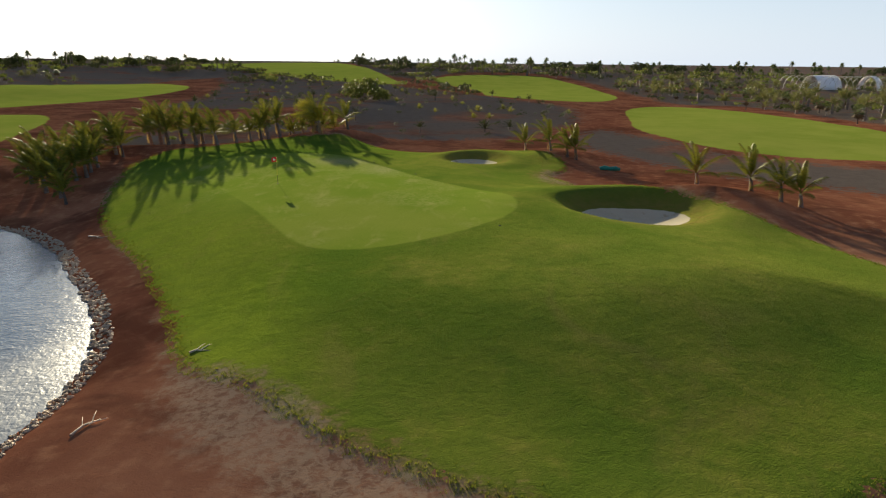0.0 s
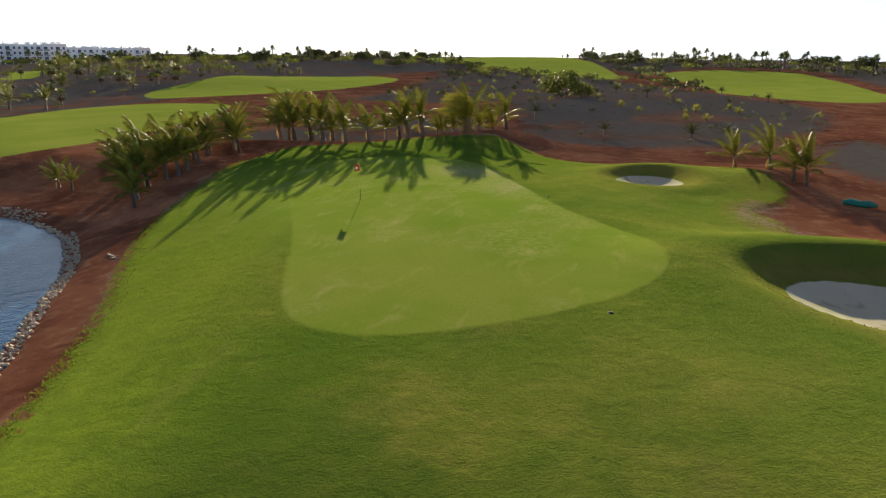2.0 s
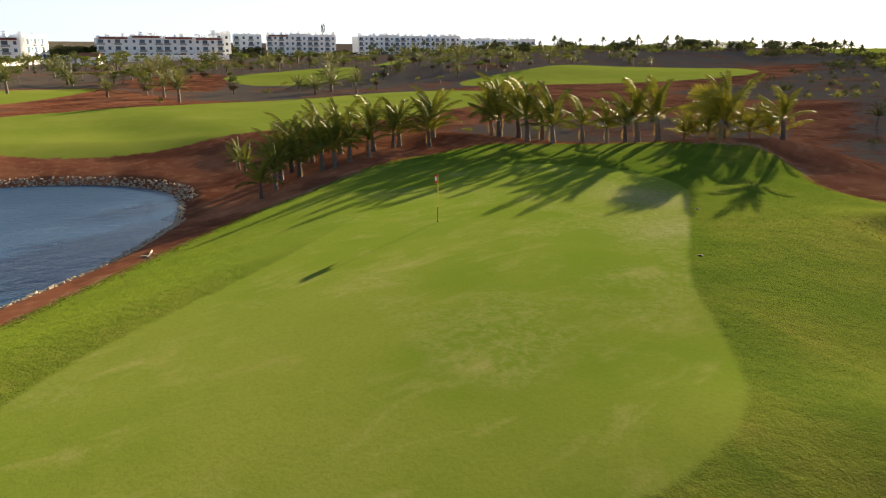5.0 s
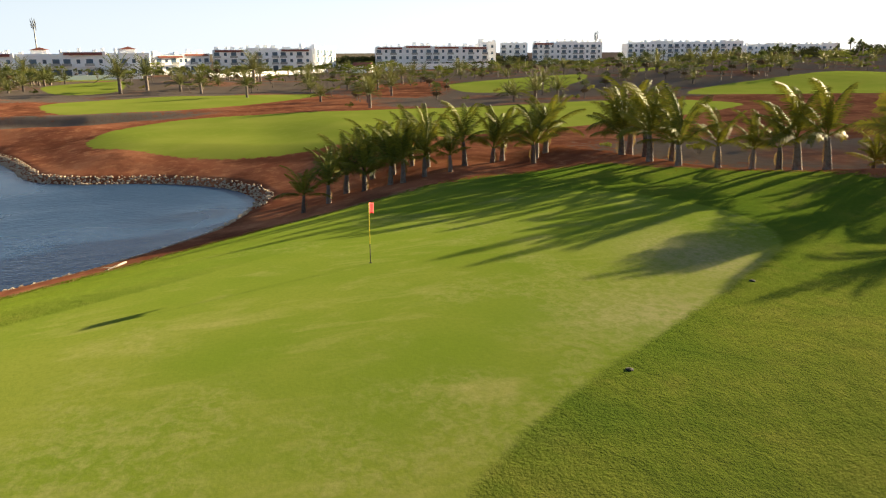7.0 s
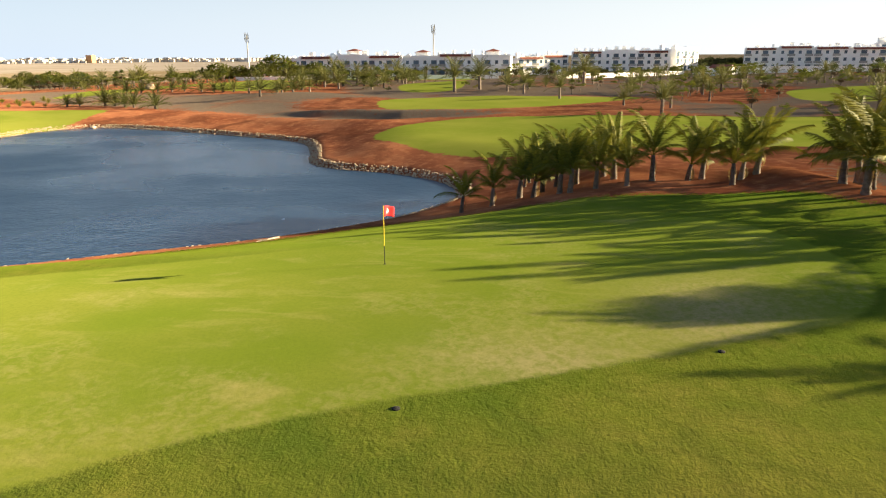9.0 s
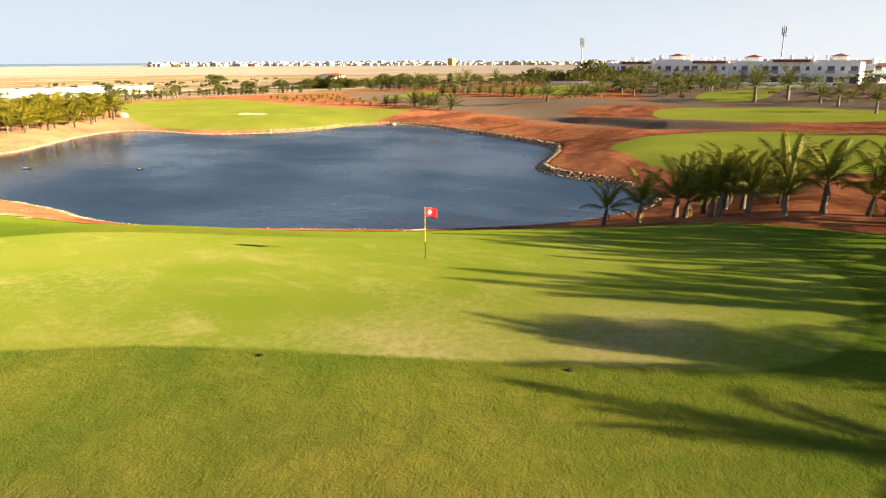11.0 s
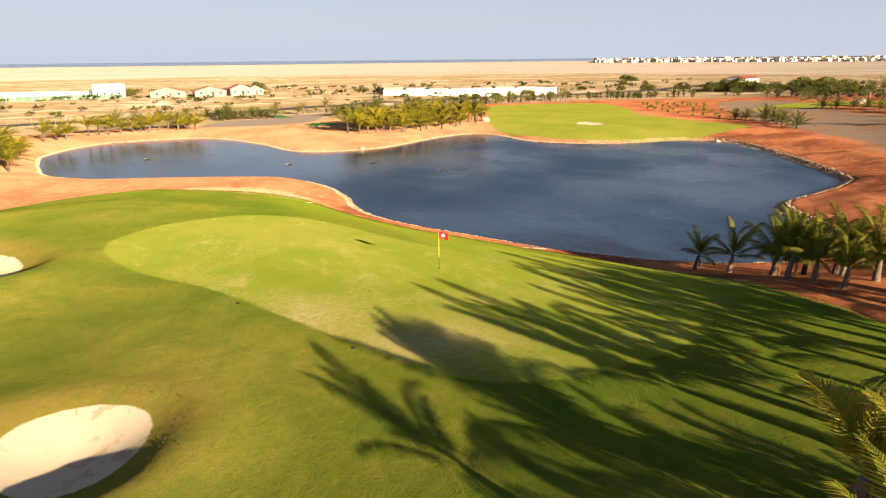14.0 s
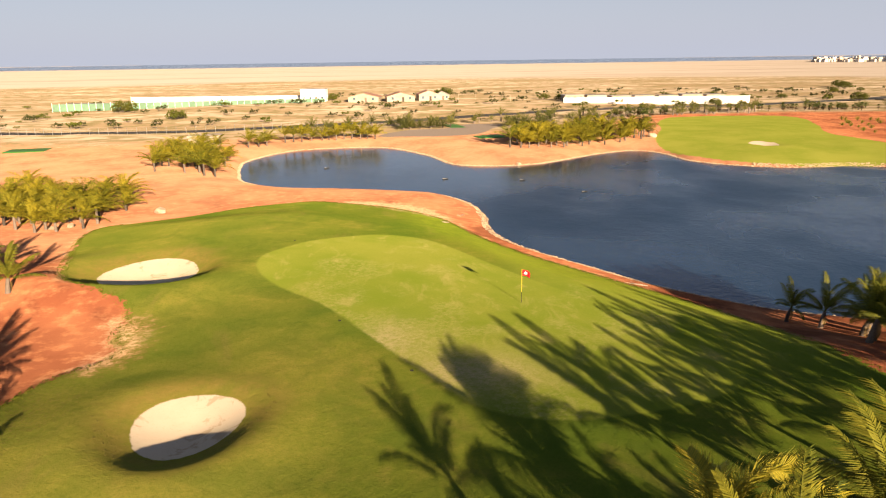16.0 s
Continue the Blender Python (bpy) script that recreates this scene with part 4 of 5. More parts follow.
rng = random.Random(33)
OFF = (POND, ROUGH, *FAIRS)
scatter(MIDCOCO, rng, [(40, 12), (34, 28), (25.5, 27), (24.5, 20), (26, 12)], 30, 0.95, 1.2, 1.4, (ROUGH,))
scatter(MIDCOCO, rng, [(36, -17), (31, -10), (22, -8), (24, -18), (25, -30), (32, -34), (36, -28)], 30, 0.9, 1.15, 1.4, (POND,), 2.0)
for x, y in ((25.1, -41.2), (23.6, -43.2), (22.4, -44.8), (19.7, -49.3), (18.2, -50.2), (16.6, -50.4), (14.9, -52.0), (12.9, -53.0), (11.6, -53.6), (10.0, -52.8), (8.6, -54.4), (7.0, -55.0), (5.2, -54.4), (3.8, -54.8), (2.2, -54.0)):
    palm_copy(MIDCOCO, rng, x, y, rng.uniform(0.95, 1.15))
scatter(MIDCOCO, rng, [(-22, -33), (-30, -32), (-40, -38), (-52, -43), (-52, -49), (-38, -47), (-26, -43)], 54, 1.0, 1.25, 1.4, (POND, FAIR_G), 2)
for x, y in ((-50.7, -45.0), (-47.5, -47.2), (-52.6, -47.8)):
    palm_copy(FANS, rng, x, y, rng.uniform(0.85, 1.0))
scatter(MIDCOCO, rng, [(44, 0), (38, 10), (48, 16), (60, 6), (58, -6)], 14, 0.85, 1.1, 1.8, ())
scatter_joined("plain_date_palms", "far low grey-green date palms at the edge of the plain", LOW_DATE, rng, [(-2, -84), (-14, -92), (-30, -96), (-60, -100), (-76, -106), (-110, -112), (-110, -122), (-70, -116), (-30, -104), (0, -96)], 60, 0.9, 1.4, 2.2, (FAIR_G,))
scatter(FANS[:2], rng, [(-48, -58), (-62, -84), (-72, -103), (-80, -112), (-60, -108), (-46, -80), (-40, -60)], 14, 0.6, 0.9, 2.5, (FAIR_G,))
for x, y, k in ((-97.0, -27.1, 1.1), (-98.6, -25.9, 1.1), (-99.0, -21.3, 1.5), (-99.4, -19.6, 1.4), (-97.4, -16.4, 1.2), (-96.0, -13.8, 1.3), (-94.4, -8.8, 1.4)):
    palm_copy(DATES[:1], rng, x, y, k)
for x, y in ((-131, -31.7), (-131.2, -28.4), (-131.1, -25.4), (-129.1, -20.3), (-128.3, -17), (-128.4, -15), (-129.2, -13), (-129.4, -34.6), (-128.6, -37.6)):
    palm_copy(DATES[:1], rng, x, y, rng.uniform(1.1, 1.4))
for x, y, k in ((-116.3, 54.7, 1.4), (-101.3, 64.8, 1.1), (-134.1, 43.7, 1.5), (-129.4, 33.8, 1.4), (-89.5, 95.5, 1.4), (-133.1, 84.1, 1.5), (-136.2, 37.8, 1.4), (-143.6, 1.7, 1.5), (-155.5, 58.6, 1.6), (-135.3, 67.7, 1.4), (-131.6, 80.3, 1.3)):
    palm_copy(DATES[1:], rng, x, y, k)
for x, y in ((-110, 122.6), (-106.8, 126.2), (-102.5, 131.7), (-103.3, 134.4), (-99.2, 137.2), (-99.6, 139.6), (-100.8, 147), (-97.5, 150.9), (-104.6, 129.2), (-98.2, 143.4)):
    palm_copy(FANS, rng, x, y, rng.uniform(0.75, 0.95))
scatter(FANS[:2], rng, [(-92, -112), (-106, -120), (-120, -114), (-160, -124), (-160, -132), (-118, -124), (-104, -130), (-90, -122)], 34, 0.5, 0.75, 1.8, (FAIR_G,))
scatter(FANS, rng, [(-192, -126), (-180, -97), (-166, -69), (-174, -64), (-190, -92), (-204, -120)], 26, 0.6, 0.9, 2.5, OFF)
scatter(BUSHES, rng, [(-198, -172), (-212, -174), (-222, -168), (-222, -146), (-214, -140), (-206, -156)], 12, 0.9, 1.5, 3.5)
scatter(BUSHES, rng, [(-236, -168), (-226, -140), (-204, -112), (-214, -104), (-244, -140), (-252, -164)], 16, 0.8, 1.3, 4)
scatter(SPIKY, rng, [(-92, -36), (-98, -60), (-112, -84), (-122, -70), (-110, -40), (-98, -28)], 40, 0.8, 1.3, 2.0, (FAIR_G,))
# beds north of the palm row
scatter(SPIKY, rng, BARE_N, 80, 0.7, 1.4, 2.5, OFF)
scatter(BED_SHRUBS, rng, BARE_N, 150, 0.5, 1.15, 2.2, OFF)
scatter(BED_DATES, rng, BARE_N, 50, 0.7, 1.2, 4, OFF)
palm_copy(BUSHES, rng, -15.0, 138.4, 1.15)
palm_copy(BUSHES, rng, -12.2, 141.0, 0.8)
scatter(SHRUBS, rng, BARE_P, 8, 0.5, 0.9, 3, OFF)
# west beds and far fairways
WEST = [(-80, 62), (-84, 72), (-80, 118), (-98, 160), (-110, 220), (-150, 240), (-190, 180), (-195, 100), (-170, 40), (-130, 20), (-122, 62), (-104, 70)]
scatter(CLUMPY, rng, WEST, 120, 0.65, 1.15, 2.8, OFF)
scatter(DATES, rng, WEST, 84, 0.8, 1.25, 3.5, OFF)
scatter(FANS, rng, WEST, 46, 0.6, 0.95, 4.0, OFF)
scatter(SHRUBS, rng, WEST, 70, 0.8, 1.5, 3.5, OFF)
BELT = [(-168, -100), (-150, -62), (-142, -20), (-150, 14), (-196, 14), (-214, -40), (-216, -110)]
scatter(CLUMPY, rng, BELT, 60, 0.9, 1.5, 2.8, OFF)
scatter(FANS, rng, BELT, 34, 0.6, 0.95, 3.0, OFF)
scatter(DATES, rng, BELT, 34, 1.0, 1.5, 3.5, OFF)
FARW = [(-190, -60), (-200, 200), (-270, 210), (-290, 60), (-280, -60)]
scatter(FANS, rng, FARW, 30, 0.65, 1.0, 4, OFF)
scatter_joined("hotel_hedge", "dense dark trees along the hotel's garden wall", LOW_BUSH, rng, [(-255, -95), (-262, 20), (-282, 110), (-300, 250), (-315, 250), (-296, 110), (-276, 20), (-272, -95)], 60, 0.6, 0.95, 4)
scatter_joined("gap_trees", "dense green trees between the hotel blocks", LOW_BUSH, rng, [(-322, 100), (-322, 132), (-350, 136), (-360, 112), (-352, 104)], 16, 1.2, 1.9, 4)
scatter_joined("wing_trees", "dense green trees behind the hotel wings", LOW_BUSH, rng, [(-330, 186), (-345, 216), (-396, 214), (-390, 190)], 22, 1.2, 1.9, 4)
scatter_joined("hotel_planting", "far mixed palms and clumpy trees before the hotel", LOW_TREE + LOW_DATE, rng, FARW, 190, 1.0, 1.8, 4, OFF)
scatter(DATES[:2], rng, [(-110, 2), (-122, -8), (-175, -36), (-200, -10), (-180, 20), (-140, 20)], 36, 1.0, 1.5, 3.5, OFF)
scatter(BUSHES, rng, [(-280, -140), (-262, -60), (-310, -50), (-330, -140)], 22, 0.6, 1.0, 5)
scatter(BUSHES, rng, [(-180, -150), (-205, -110), (-250, -120), (-260, -170), (-210, -185)], 12, 0.4, 0.7, 5)
for x, y, k in ((-214, -62, 1.5), (-218, -56, 1.7), (-221, -50, 1.6), (-224, -45, 1.8), (-227, -40, 1.5), (-230, -34, 1.3), (-219, -64, 1.3)):
    palm_copy(BUSHES, rng, x, y, 1.05 * k)
# the horizon of trees to the north
RIM = [(-420, 420), (-330, 230), (-200, 245), (-120, 300), (0, 330), (110, 300), (200, 260), (330, 240), (420, 380), (0, 480)]
scatter_joined("horizon_palms", "far dark palms along the horizon", LOW_FAN + LOW_DATE, rng, RIM, 240, 0.75, 1.15, 5, OFF)
scatter_joined("ridge_palms", "far small palms in a loose line on the ridge", LOW_FAN + LOW_DATE[1:], rng, [(-260, 250), (-120, 275), (0, 300), (120, 270), (230, 220), (250, 250), (120, 310), (0, 335), (-130, 305), (-270, 280)], 170, 0.7, 1.1, 5, OFF)
scatter_joined("ridge_scrub", "far low dark scrub on the ridge", LOW_SHRUB, rng, [(-260, 230), (-120, 260), (0, 280), (120, 250), (230, 200), (270, 250), (120, 330), (0, 350), (-130, 320), (-290, 280)], 450, 1.6, 3.2, 4, OFF)
scatter_joined("horizon_bushes", "far dark bushes along the horizon", LOW_BUSH, rng, RIM, 150, 0.8, 1.7, 9, OFF)
scatter_joined("hill_scrub", "low dark scrub on a far bare hill", LOW_SHRUB, rng, [(-60, 210), (-20, 215), (8, 170), (30, 300), (-30, 330), (-90, 300)], 110, 1.2, 2.4, 4, OFF)
# planted strip along the east fairways
EAST = [(64, 96), (66, 125), (58, 152), (50, 165), (52, 230), (70, 260), (100, 230), (110, 160), (100, 100), (84, 80)]
scatter(FANS[:2], rng, EAST, 60, 0.6, 0.9, 4, OFF, 2.0)
scatter_joined("nursery_planting", "dense dark rows of young palms and shrubs", LOW_DATE + LOW_SHRUB, rng, EAST, 260, 1.0, 1.7, 2.5, OFF, 2.0)
scatter_joined("nursery_scrub", "low dark scrub over bare ground by the nursery", LOW_SHRUB, rng, [(100, 80), (110, 160), (90, 240), (140, 330), (260, 300), (240, 120)], 300, 1.2, 2.4, 4)
# the dry plain to the south
for x, y, k in ((99.5, -172, 2.6), (67.5, -131, 1.8), (28.5, -212, 1.6), (-20, -235, 1.6), (-57.4, -192, 1.3), (-62.9, -187, 1.4), (-155, -195, 1.2), (-171, -169, 1.5), (-220, -265, 1.5),
                (-120, -154, 0.8), (-214, -250, 1.5), (-199, -165, 1.9), (-17, -246, 1.6), (-190, -172, 1.6), (-140, -128, 0.8), (28, -205, 0.9)):
    palm_copy(BUSHES, rng, x, y, 0.62 * k)
scatter_joined("plain_scrub", "sparse dry scrub over the pale plain", LOW_SHRUB, rng, [(120, -100), (60, -100), (-20, -125), (-120, -150), (-260, -260), (-100, -280), (60, -260), (160, -200)], 330, 0.8, 2.2, 6)
scatter(BUSHES, rng, [(-60, -135), (-110, -152), (-190, -170), (-230, -240), (-150, -230), (-60, -180)], 10, 0.4, 0.7, 8)
scatter_joined("road_date_palms", "far low grey-green date palms along the road", LOW_DATE, rng, [(-34, -64), (-60, -104), (-110, -118), (-190, -128), (-190, -140), (-100, -130), (-40, -112)], 46, 0.9, 1.4, 2.2, (FAIR_G,))
scatter(DATES[:2], rng, [(-2, -68), (-14, -72), (-36, -78), (-40, -86), (-22, -84), (-4, -80)], 26, 0.95, 1.3, 2.0, (GRAVEL, FAIR_G))
scatter(DATES[:2], rng, [(4, -60), (-4, -78), (-14, -96), (4, -92), (22, -80), (18, -62)], 16, 0.9, 1.3, 2.5, (GRAVEL,))

for ob in LOW_FAN + LOW_DATE + LOW_TREE + LOW_SHRUB + LOW_BUSH:
    for child in list(ob.children):
        bpy.data.objects.remove(child)
    bpy.data.objects.remove(ob)

# ---- the flag and the small fittings of the green ----
YELLOW_PAINT = plain("yellow_paint", (0.62, 0.46, 0.03), 0.4)
BLACK_PAINT = plain("black_paint", (0.012, 0.012, 0.012), 0.9)
RED_CLOTH = plain("red_cloth", (0.55, 0.012, 0.02), 0.8)
WHITE_CLOTH = plain("white_cloth", (0.75, 0.72, 0.7), 0.8)
FX, FY = -12.32, 52.64
FZ = land(FX, FY)


def flag_pole():
    ob = thing("golf_flag", "red golf flag with white emblem on a yellow pin", "flag", (FX, FY, FZ))
    vs, fs = [], []
    tube([(0, 0, -0.1), (0, 0, 0.65)], [0.014, 0.014], 8, vs, fs)
    part("lower_pole", mesh("lower_pole", vs, fs, BLACK_PAINT, True), ob, "black lower part of the pin")
    vs, fs = [], []
    tube([(0, 0, 0.65), (0, 0, 2.02), (0, 0, 2.05)], [0.014, 0.012, 0.004], 8, vs, fs)
    part("upper_pole", mesh("upper_pole", vs, fs, YELLOW_PAINT, True), ob, "yellow upper part of the pin")
    # the cloth streams with the wind and hangs a little
    vs, fs, nu, nv = [], [], 16, 8
    for i in range(nu + 1):
        for k in range(nv + 1):
            u, v = i / nu * 0.50, k / nv * 0.36
            w = 0.05 * math.sin(u * 15 + v * 3) * (0.3 + u * 1.8)
            vs.append((-0.012 - u * 0.90 + 0.4 * w, u * 0.40 + w, 2.02 - v - 0.16 * u + 0.02 * math.sin(u * 9)))
    for i in range(nu):
        for k in range(nv):
            q = i * (nv + 1) + k
            fs.append((q, q + 1, q + nv + 2, q + nv + 1))
    cloth = part("cloth", mesh("cloth", vs, fs, RED_CLOTH, True), ob, "red cloth")
    mod = cloth.modifiers.new("thick", "SOLIDIFY")
    mod.thickness, mod.offset = 0.004, 0
    for sgn in (-1, 1):
        v2, f2 = [], []
        for i in range(4, 11):
            for k in range(2, 7):
                p = Vector(vs[i * (nv + 1) + k])
                v2.append(tuple(p + Vector((0.40, 0.90, 0)) * 0.008 * sgn))
        for i in range(6):
            for k in range(4):
                if (i, k) in ((0, 0), (0, 1), (5, 0), (0, 3), (5, 3), (4, 3), (1, 0), (2, 2), (4, 0)):
                    continue
                q = i * 5 + k
                f2.append((q, q + 1, q + 6, q + 5))
        part("emblem", mesh("emblem", v2, f2, WHITE_CLOTH, True), cloth, "white emblem")
    vs, fs = [], []
    tube([(0, 0, -0.12), (0, 0, 0.004)], [0.054, 0.054], 16, vs, fs)
    part("cup", mesh("cup", vs, fs, BLACK_PAINT, True), ob, "dark cup in the turf")


flag_pole()


def sprinkler(x, y):
    ob = thing("sprinkler_head", "black pop-up sprinkler head sunk in the turf", "sprinkler", (x, y, land(x, y)), "sprinkler heads")
    vs, fs = [], []
    tube([(0, 0, -0.05), (0, 0, 0.015), (0, 0, 0.025)], [0.085, 0.085, 0.06], 14, vs, fs)
    part("casing", mesh("casing", vs, fs, BLACK_PAINT, False), ob)
    vs, fs = [], []
    tube([(0, 0, 0.025), (0, 0, 0.04)], [0.035, 0.03], 10, vs, fs)
    part("nozzle", mesh("nozzle", vs, fs, BLACK_PAINT, False), ob)


for x, y in ((-1.92, 55.8), (-5.87, 62.4), (3.47, 37.72)):
    sprinkler(x, y)

# ---- walls, sheds and the compound across the plain ----
WHITE_WALL = plain("white_plaster", (0.91, 0.91, 0.92), 0.85, 0, 0.6, 0.04, 0.2)
CREAM_WALL = plain("cream_plaster", (0.44, 0.37, 0.30), 0.9, 0, 0.6, 0.2, 0.2)
PINK_ROOF = plain("faded_red_roof", (0.44, 0.24, 0.17), 0.9, 0, 1.0, 0.3, 0.3)
RED_TILE = plain("red_roof", (0.22, 0.06, 0.04), 0.85, 0, 2.0, 0.25, 0.4)
GREY_ROOF = plain("grey_roof", (0.30, 0.28, 0.26), 0.9, 0, 1.5, 0.3, 0.3)
GLASS = plain("dark_glass", (0.07, 0.11, 0.16), 0.2, 0, 0.3, 0.3)
GREEN_SHEET = plain("green_sheet", (0.13, 0.25, 0.17), 0.8, 0, 0.8, 0.2)
STEEL = plain("galvanised_steel", (0.35, 0.35, 0.34), 0.5, 0.6, 3, 0.2)
ASPHALT = plain("asphalt", (0.055, 0.053, 0.052), 0.95, 0, 2.0, 0.25, 0.5)
TURF_MAT = plain("turf_mat", (0.05, 0.22, 0.035), 0.95, 0, 6.0, 0.2, 0.4)


def at_line(a, b, z=None):
    """The pose and length of a thing that runs from a to b; its length lies along x."""
    d = Vector((b[0] - a[0], b[1] - a[1], 0))
    z = max(land(a[0] + (b[0] - a[0]) * u / 8, a[1] + (b[1] - a[1]) * u / 8) for u in range(9)) - 0.3 if z is None else z
    return Matrix.Translation((a[0], a[1], z)) @ Matrix.Rotation(math.atan2(d.y, d.x), 4, "Z"), d.length


def wall_run(name, label, a, b, height, thick, mat, pier=6.0, cap=True):
    m, ln = at_line(a, b)
    ob = thing(name, label, "wall", m)
    vs, fs = [], []
    box_data(0, ln, -thick / 2, thick / 2, -3.0, height, vs, fs)
    part("wall", mesh("wall", vs, fs, mat), ob)
    n = max(1, int(ln / pier))
    for k in range(n + 1):
        x = ln * k / n
        part("pier", PIER, ob, m=Matrix.Translation((x, 0, -3.0)) @ Matrix.Diagonal((1, 1, height + 3.15, 1)))
    if cap:
        vs, fs = [], []
        box_data(0.2, ln - 0.2, -thick / 2 - 0.05, thick / 2 + 0.05, height + 0.003, height + 0.08, vs, fs)
        part("coping", mesh("coping", vs, fs, mat), ob)


PIER = bevel_box("pier", 0.4, 0.4, 1.0, WHITE_WALL, 0.02)
wall_run("white_wall", "long low white compound wall on the dry plain", (-61, -171), (-128, -166), 2.0, 0.25, WHITE_WALL)
wall_run("white_wall", "long low white compound wall on the dry plain", (112, -212), (30, -206), 2.5, 0.25, WHITE_WALL)


def sheet_fence(a, b):
    m, ln = at_line(a, b)
    ob = thing("sheet_fence", "green sheet fence on white posts along a compound", "fence", m)
    n = int(ln / 2.6)
    vs, fs = [], []
    box_data(0, ln / n - 0.16, -0.03, 0.03, -1.0, 1.7, vs, fs)
    panel = mesh("panel", vs, fs, GREEN_SHEET)
    post = bevel_box("post", 0.14, 0.14, 4.2, WHITE_WALL, 0.01)
    for k in range(n):
        part("panel", panel, ob, m=Matrix.Translation((k * ln / n + 0.08, 0, 0)))
        part("post", post, ob, m=Matrix.Translation((k * ln / n, 0, -2.0)))


sheet_fence((131, -184), (30, -197))


def shed(name, label, x, y, turn, sx, sy, h, wall, roof, pitch=0.7, door=True, flat=False):
    ob = thing(name, label, "building", Matrix.Translation((x, y, land(x, y) - 0.1)) @ Matrix.Rotation(radians(turn), 4, "Z"))
    vs, fs = [], []
    box_data(-sx / 2, sx / 2, -sy / 2, sy / 2, -0.5, h, vs, fs)
    if not flat:
        n = len(vs)
        vs += [(-sx / 2, 0, h + pitch), (sx / 2, 0, h + pitch)]
        fs += [(4, n, 7), (5, 6, n + 1)]
    part("wall", mesh("wall", vs, fs, wall), ob)
    vs, fs = [], []
    if flat:
        box_data(-sx / 2 - 0.2, sx / 2 + 0.2, -sy / 2 - 0.2, sy / 2 + 0.2, h + 0.003, h + 0.18, vs, fs)
    else:
        for s in (-1, 1):
            n = len(vs)
            e = (sy / 2 + 0.35) * s
            drop = pitch * 0.35 / (sy / 2)
            vs += [(-sx / 2 - 0.3, e, h - drop + 0.02), (sx / 2 + 0.3, e, h - drop + 0.02), (sx / 2 + 0.3, 0, h + pitch + 0.02), (-sx / 2 - 0.3, 0, h + pitch + 0.02),
                   (-sx / 2 - 0.3, e, h - drop + 0.14), (sx / 2 + 0.3, e, h - drop + 0.14), (sx / 2 + 0.3, 0, h + pitch + 0.14), (-sx / 2 - 0.3, 0, h + pitch + 0.14)]
            fs += [tuple(n + i for i in f) for f in ((3, 2, 1, 0), (4, 5, 6, 7), (0, 1, 5, 4), (3, 0, 4, 7), (1, 2, 6, 5))]
    part("roof", mesh("roof", vs, fs, roof), ob)
    for k, wy in enumerate((-sy * 0.3, sy * 0.08, sy * 0.32)):
        vs, fs = [], []
        box_data(sx / 2 - 0.02, sx / 2 + 0.03, wy - 0.45, wy + 0.45, 0.0 if k == 1 else 0.9, 1.9, vs, fs)
        part("door" if k == 1 else "window", mesh("opening", vs, fs, BARK if k == 1 else GLASS), ob)
    for k, wx in enumerate(np.arange(-sx / 2 + 1.2, sx / 2 - 0.8, 2.4)):
        vs, fs = [], []
        if k % 3 == 1 and door:
            box_data(wx - 0.5, wx + 0.5, sy / 2 - 0.02, sy / 2 + 0.03, 0, 2.0, vs, fs)
            part("door", mesh("door", vs, fs, BARK), ob)
        else:
            box_data(wx - 0.45, wx + 0.45, sy / 2 - 0.02, sy / 2 + 0.03, 1.0, 2.0, vs, fs)
            part("window", mesh("window", vs, fs, GLASS), ob)


shed("white_house", "small white house with a shallow red roof", -230, -184, 25, 14, 9, 4.2, WHITE_WALL, RED_TILE, 1.0)
for k, (x, y, sx, sy, h, w, r) in enumerate(((14, -197, 12, 9, 2.1, CREAM_WALL, PINK_ROOF), (0, -196, 11, 9, 2.1, CREAM_WALL, PINK_ROOF), (-11, -199, 8, 7, 2.6, CREAM_WALL, PINK_ROOF), (-17, -202, 6, 6, 2.0, CREAM_WALL, GREY_ROOF))):
    shed("village_hut", "weathered hut with a sagging red roof on the plain", x, y, 90 + rng.uniform(-14, 14), sy, sx, h, w, r, 1.5)
shed("block_house", "white two-part block house beside a compound", 35, -203, -4, 10, 6, 5.0, WHITE_WALL, GREY_ROOF, flat=True)
shed("open_shed", "low shed with a flat dark roof in a compound", 120, -190, -5, 18, 5, 2.6, CREAM_WALL, GREY_ROOF, flat=True)
for k in range(7):
    shed("ruined_hut", "roofless ochre block hut behind a white wall", -66 - 9 * k, -178 - rng.uniform(0, 4), rng.uniform(-5, 5), 7.5, 6, rng.uniform(2.4, 3.2), CREAM_WALL, GREY_ROOF, flat=True)
shed("pump_house", "low cream pump house among the palms", 34.3, -45.5, 190, 5.6, 4.0, 1.9, CREAM_WALL, CREAM_WALL, flat=True)

# the road along the plain with its wire fence
road_line = flow([(160, -92), (93, -82), (72, -79.7), (53, -81.7), (32, -89), (19, -94), (-10, -112), (-60, -140), (-140, -160), (-260, -230)], False, 6)
vs, fs = [], []
for k, (x, y) in enumerate(road_line):
    d = road_line[min(k + 1, len(road_line) - 1)] - road_line[max(k - 1, 0)]
    n = np.array((-d[1], d[0])) / np.hypot(*d) * 3.2
    z = land(x, y) + 0.10
    vs += [(x - n[0], y - n[1], z), (x + n[0], y + n[1], z), (x - n[0], y - n[1], z - 0.5), (x + n[0], y + n[1], z - 0.5)]
    if k:
        q = 4 * k
        fs += [(q - 4, q, q + 1, q - 3), (q - 2, q + 2, q, q - 4), (q - 3, q + 1, q + 3, q - 1)]
thing("road", "dark asphalt road across the dry plain", "road", kind="structure", me=mesh("road", vs, fs, ASPHALT))
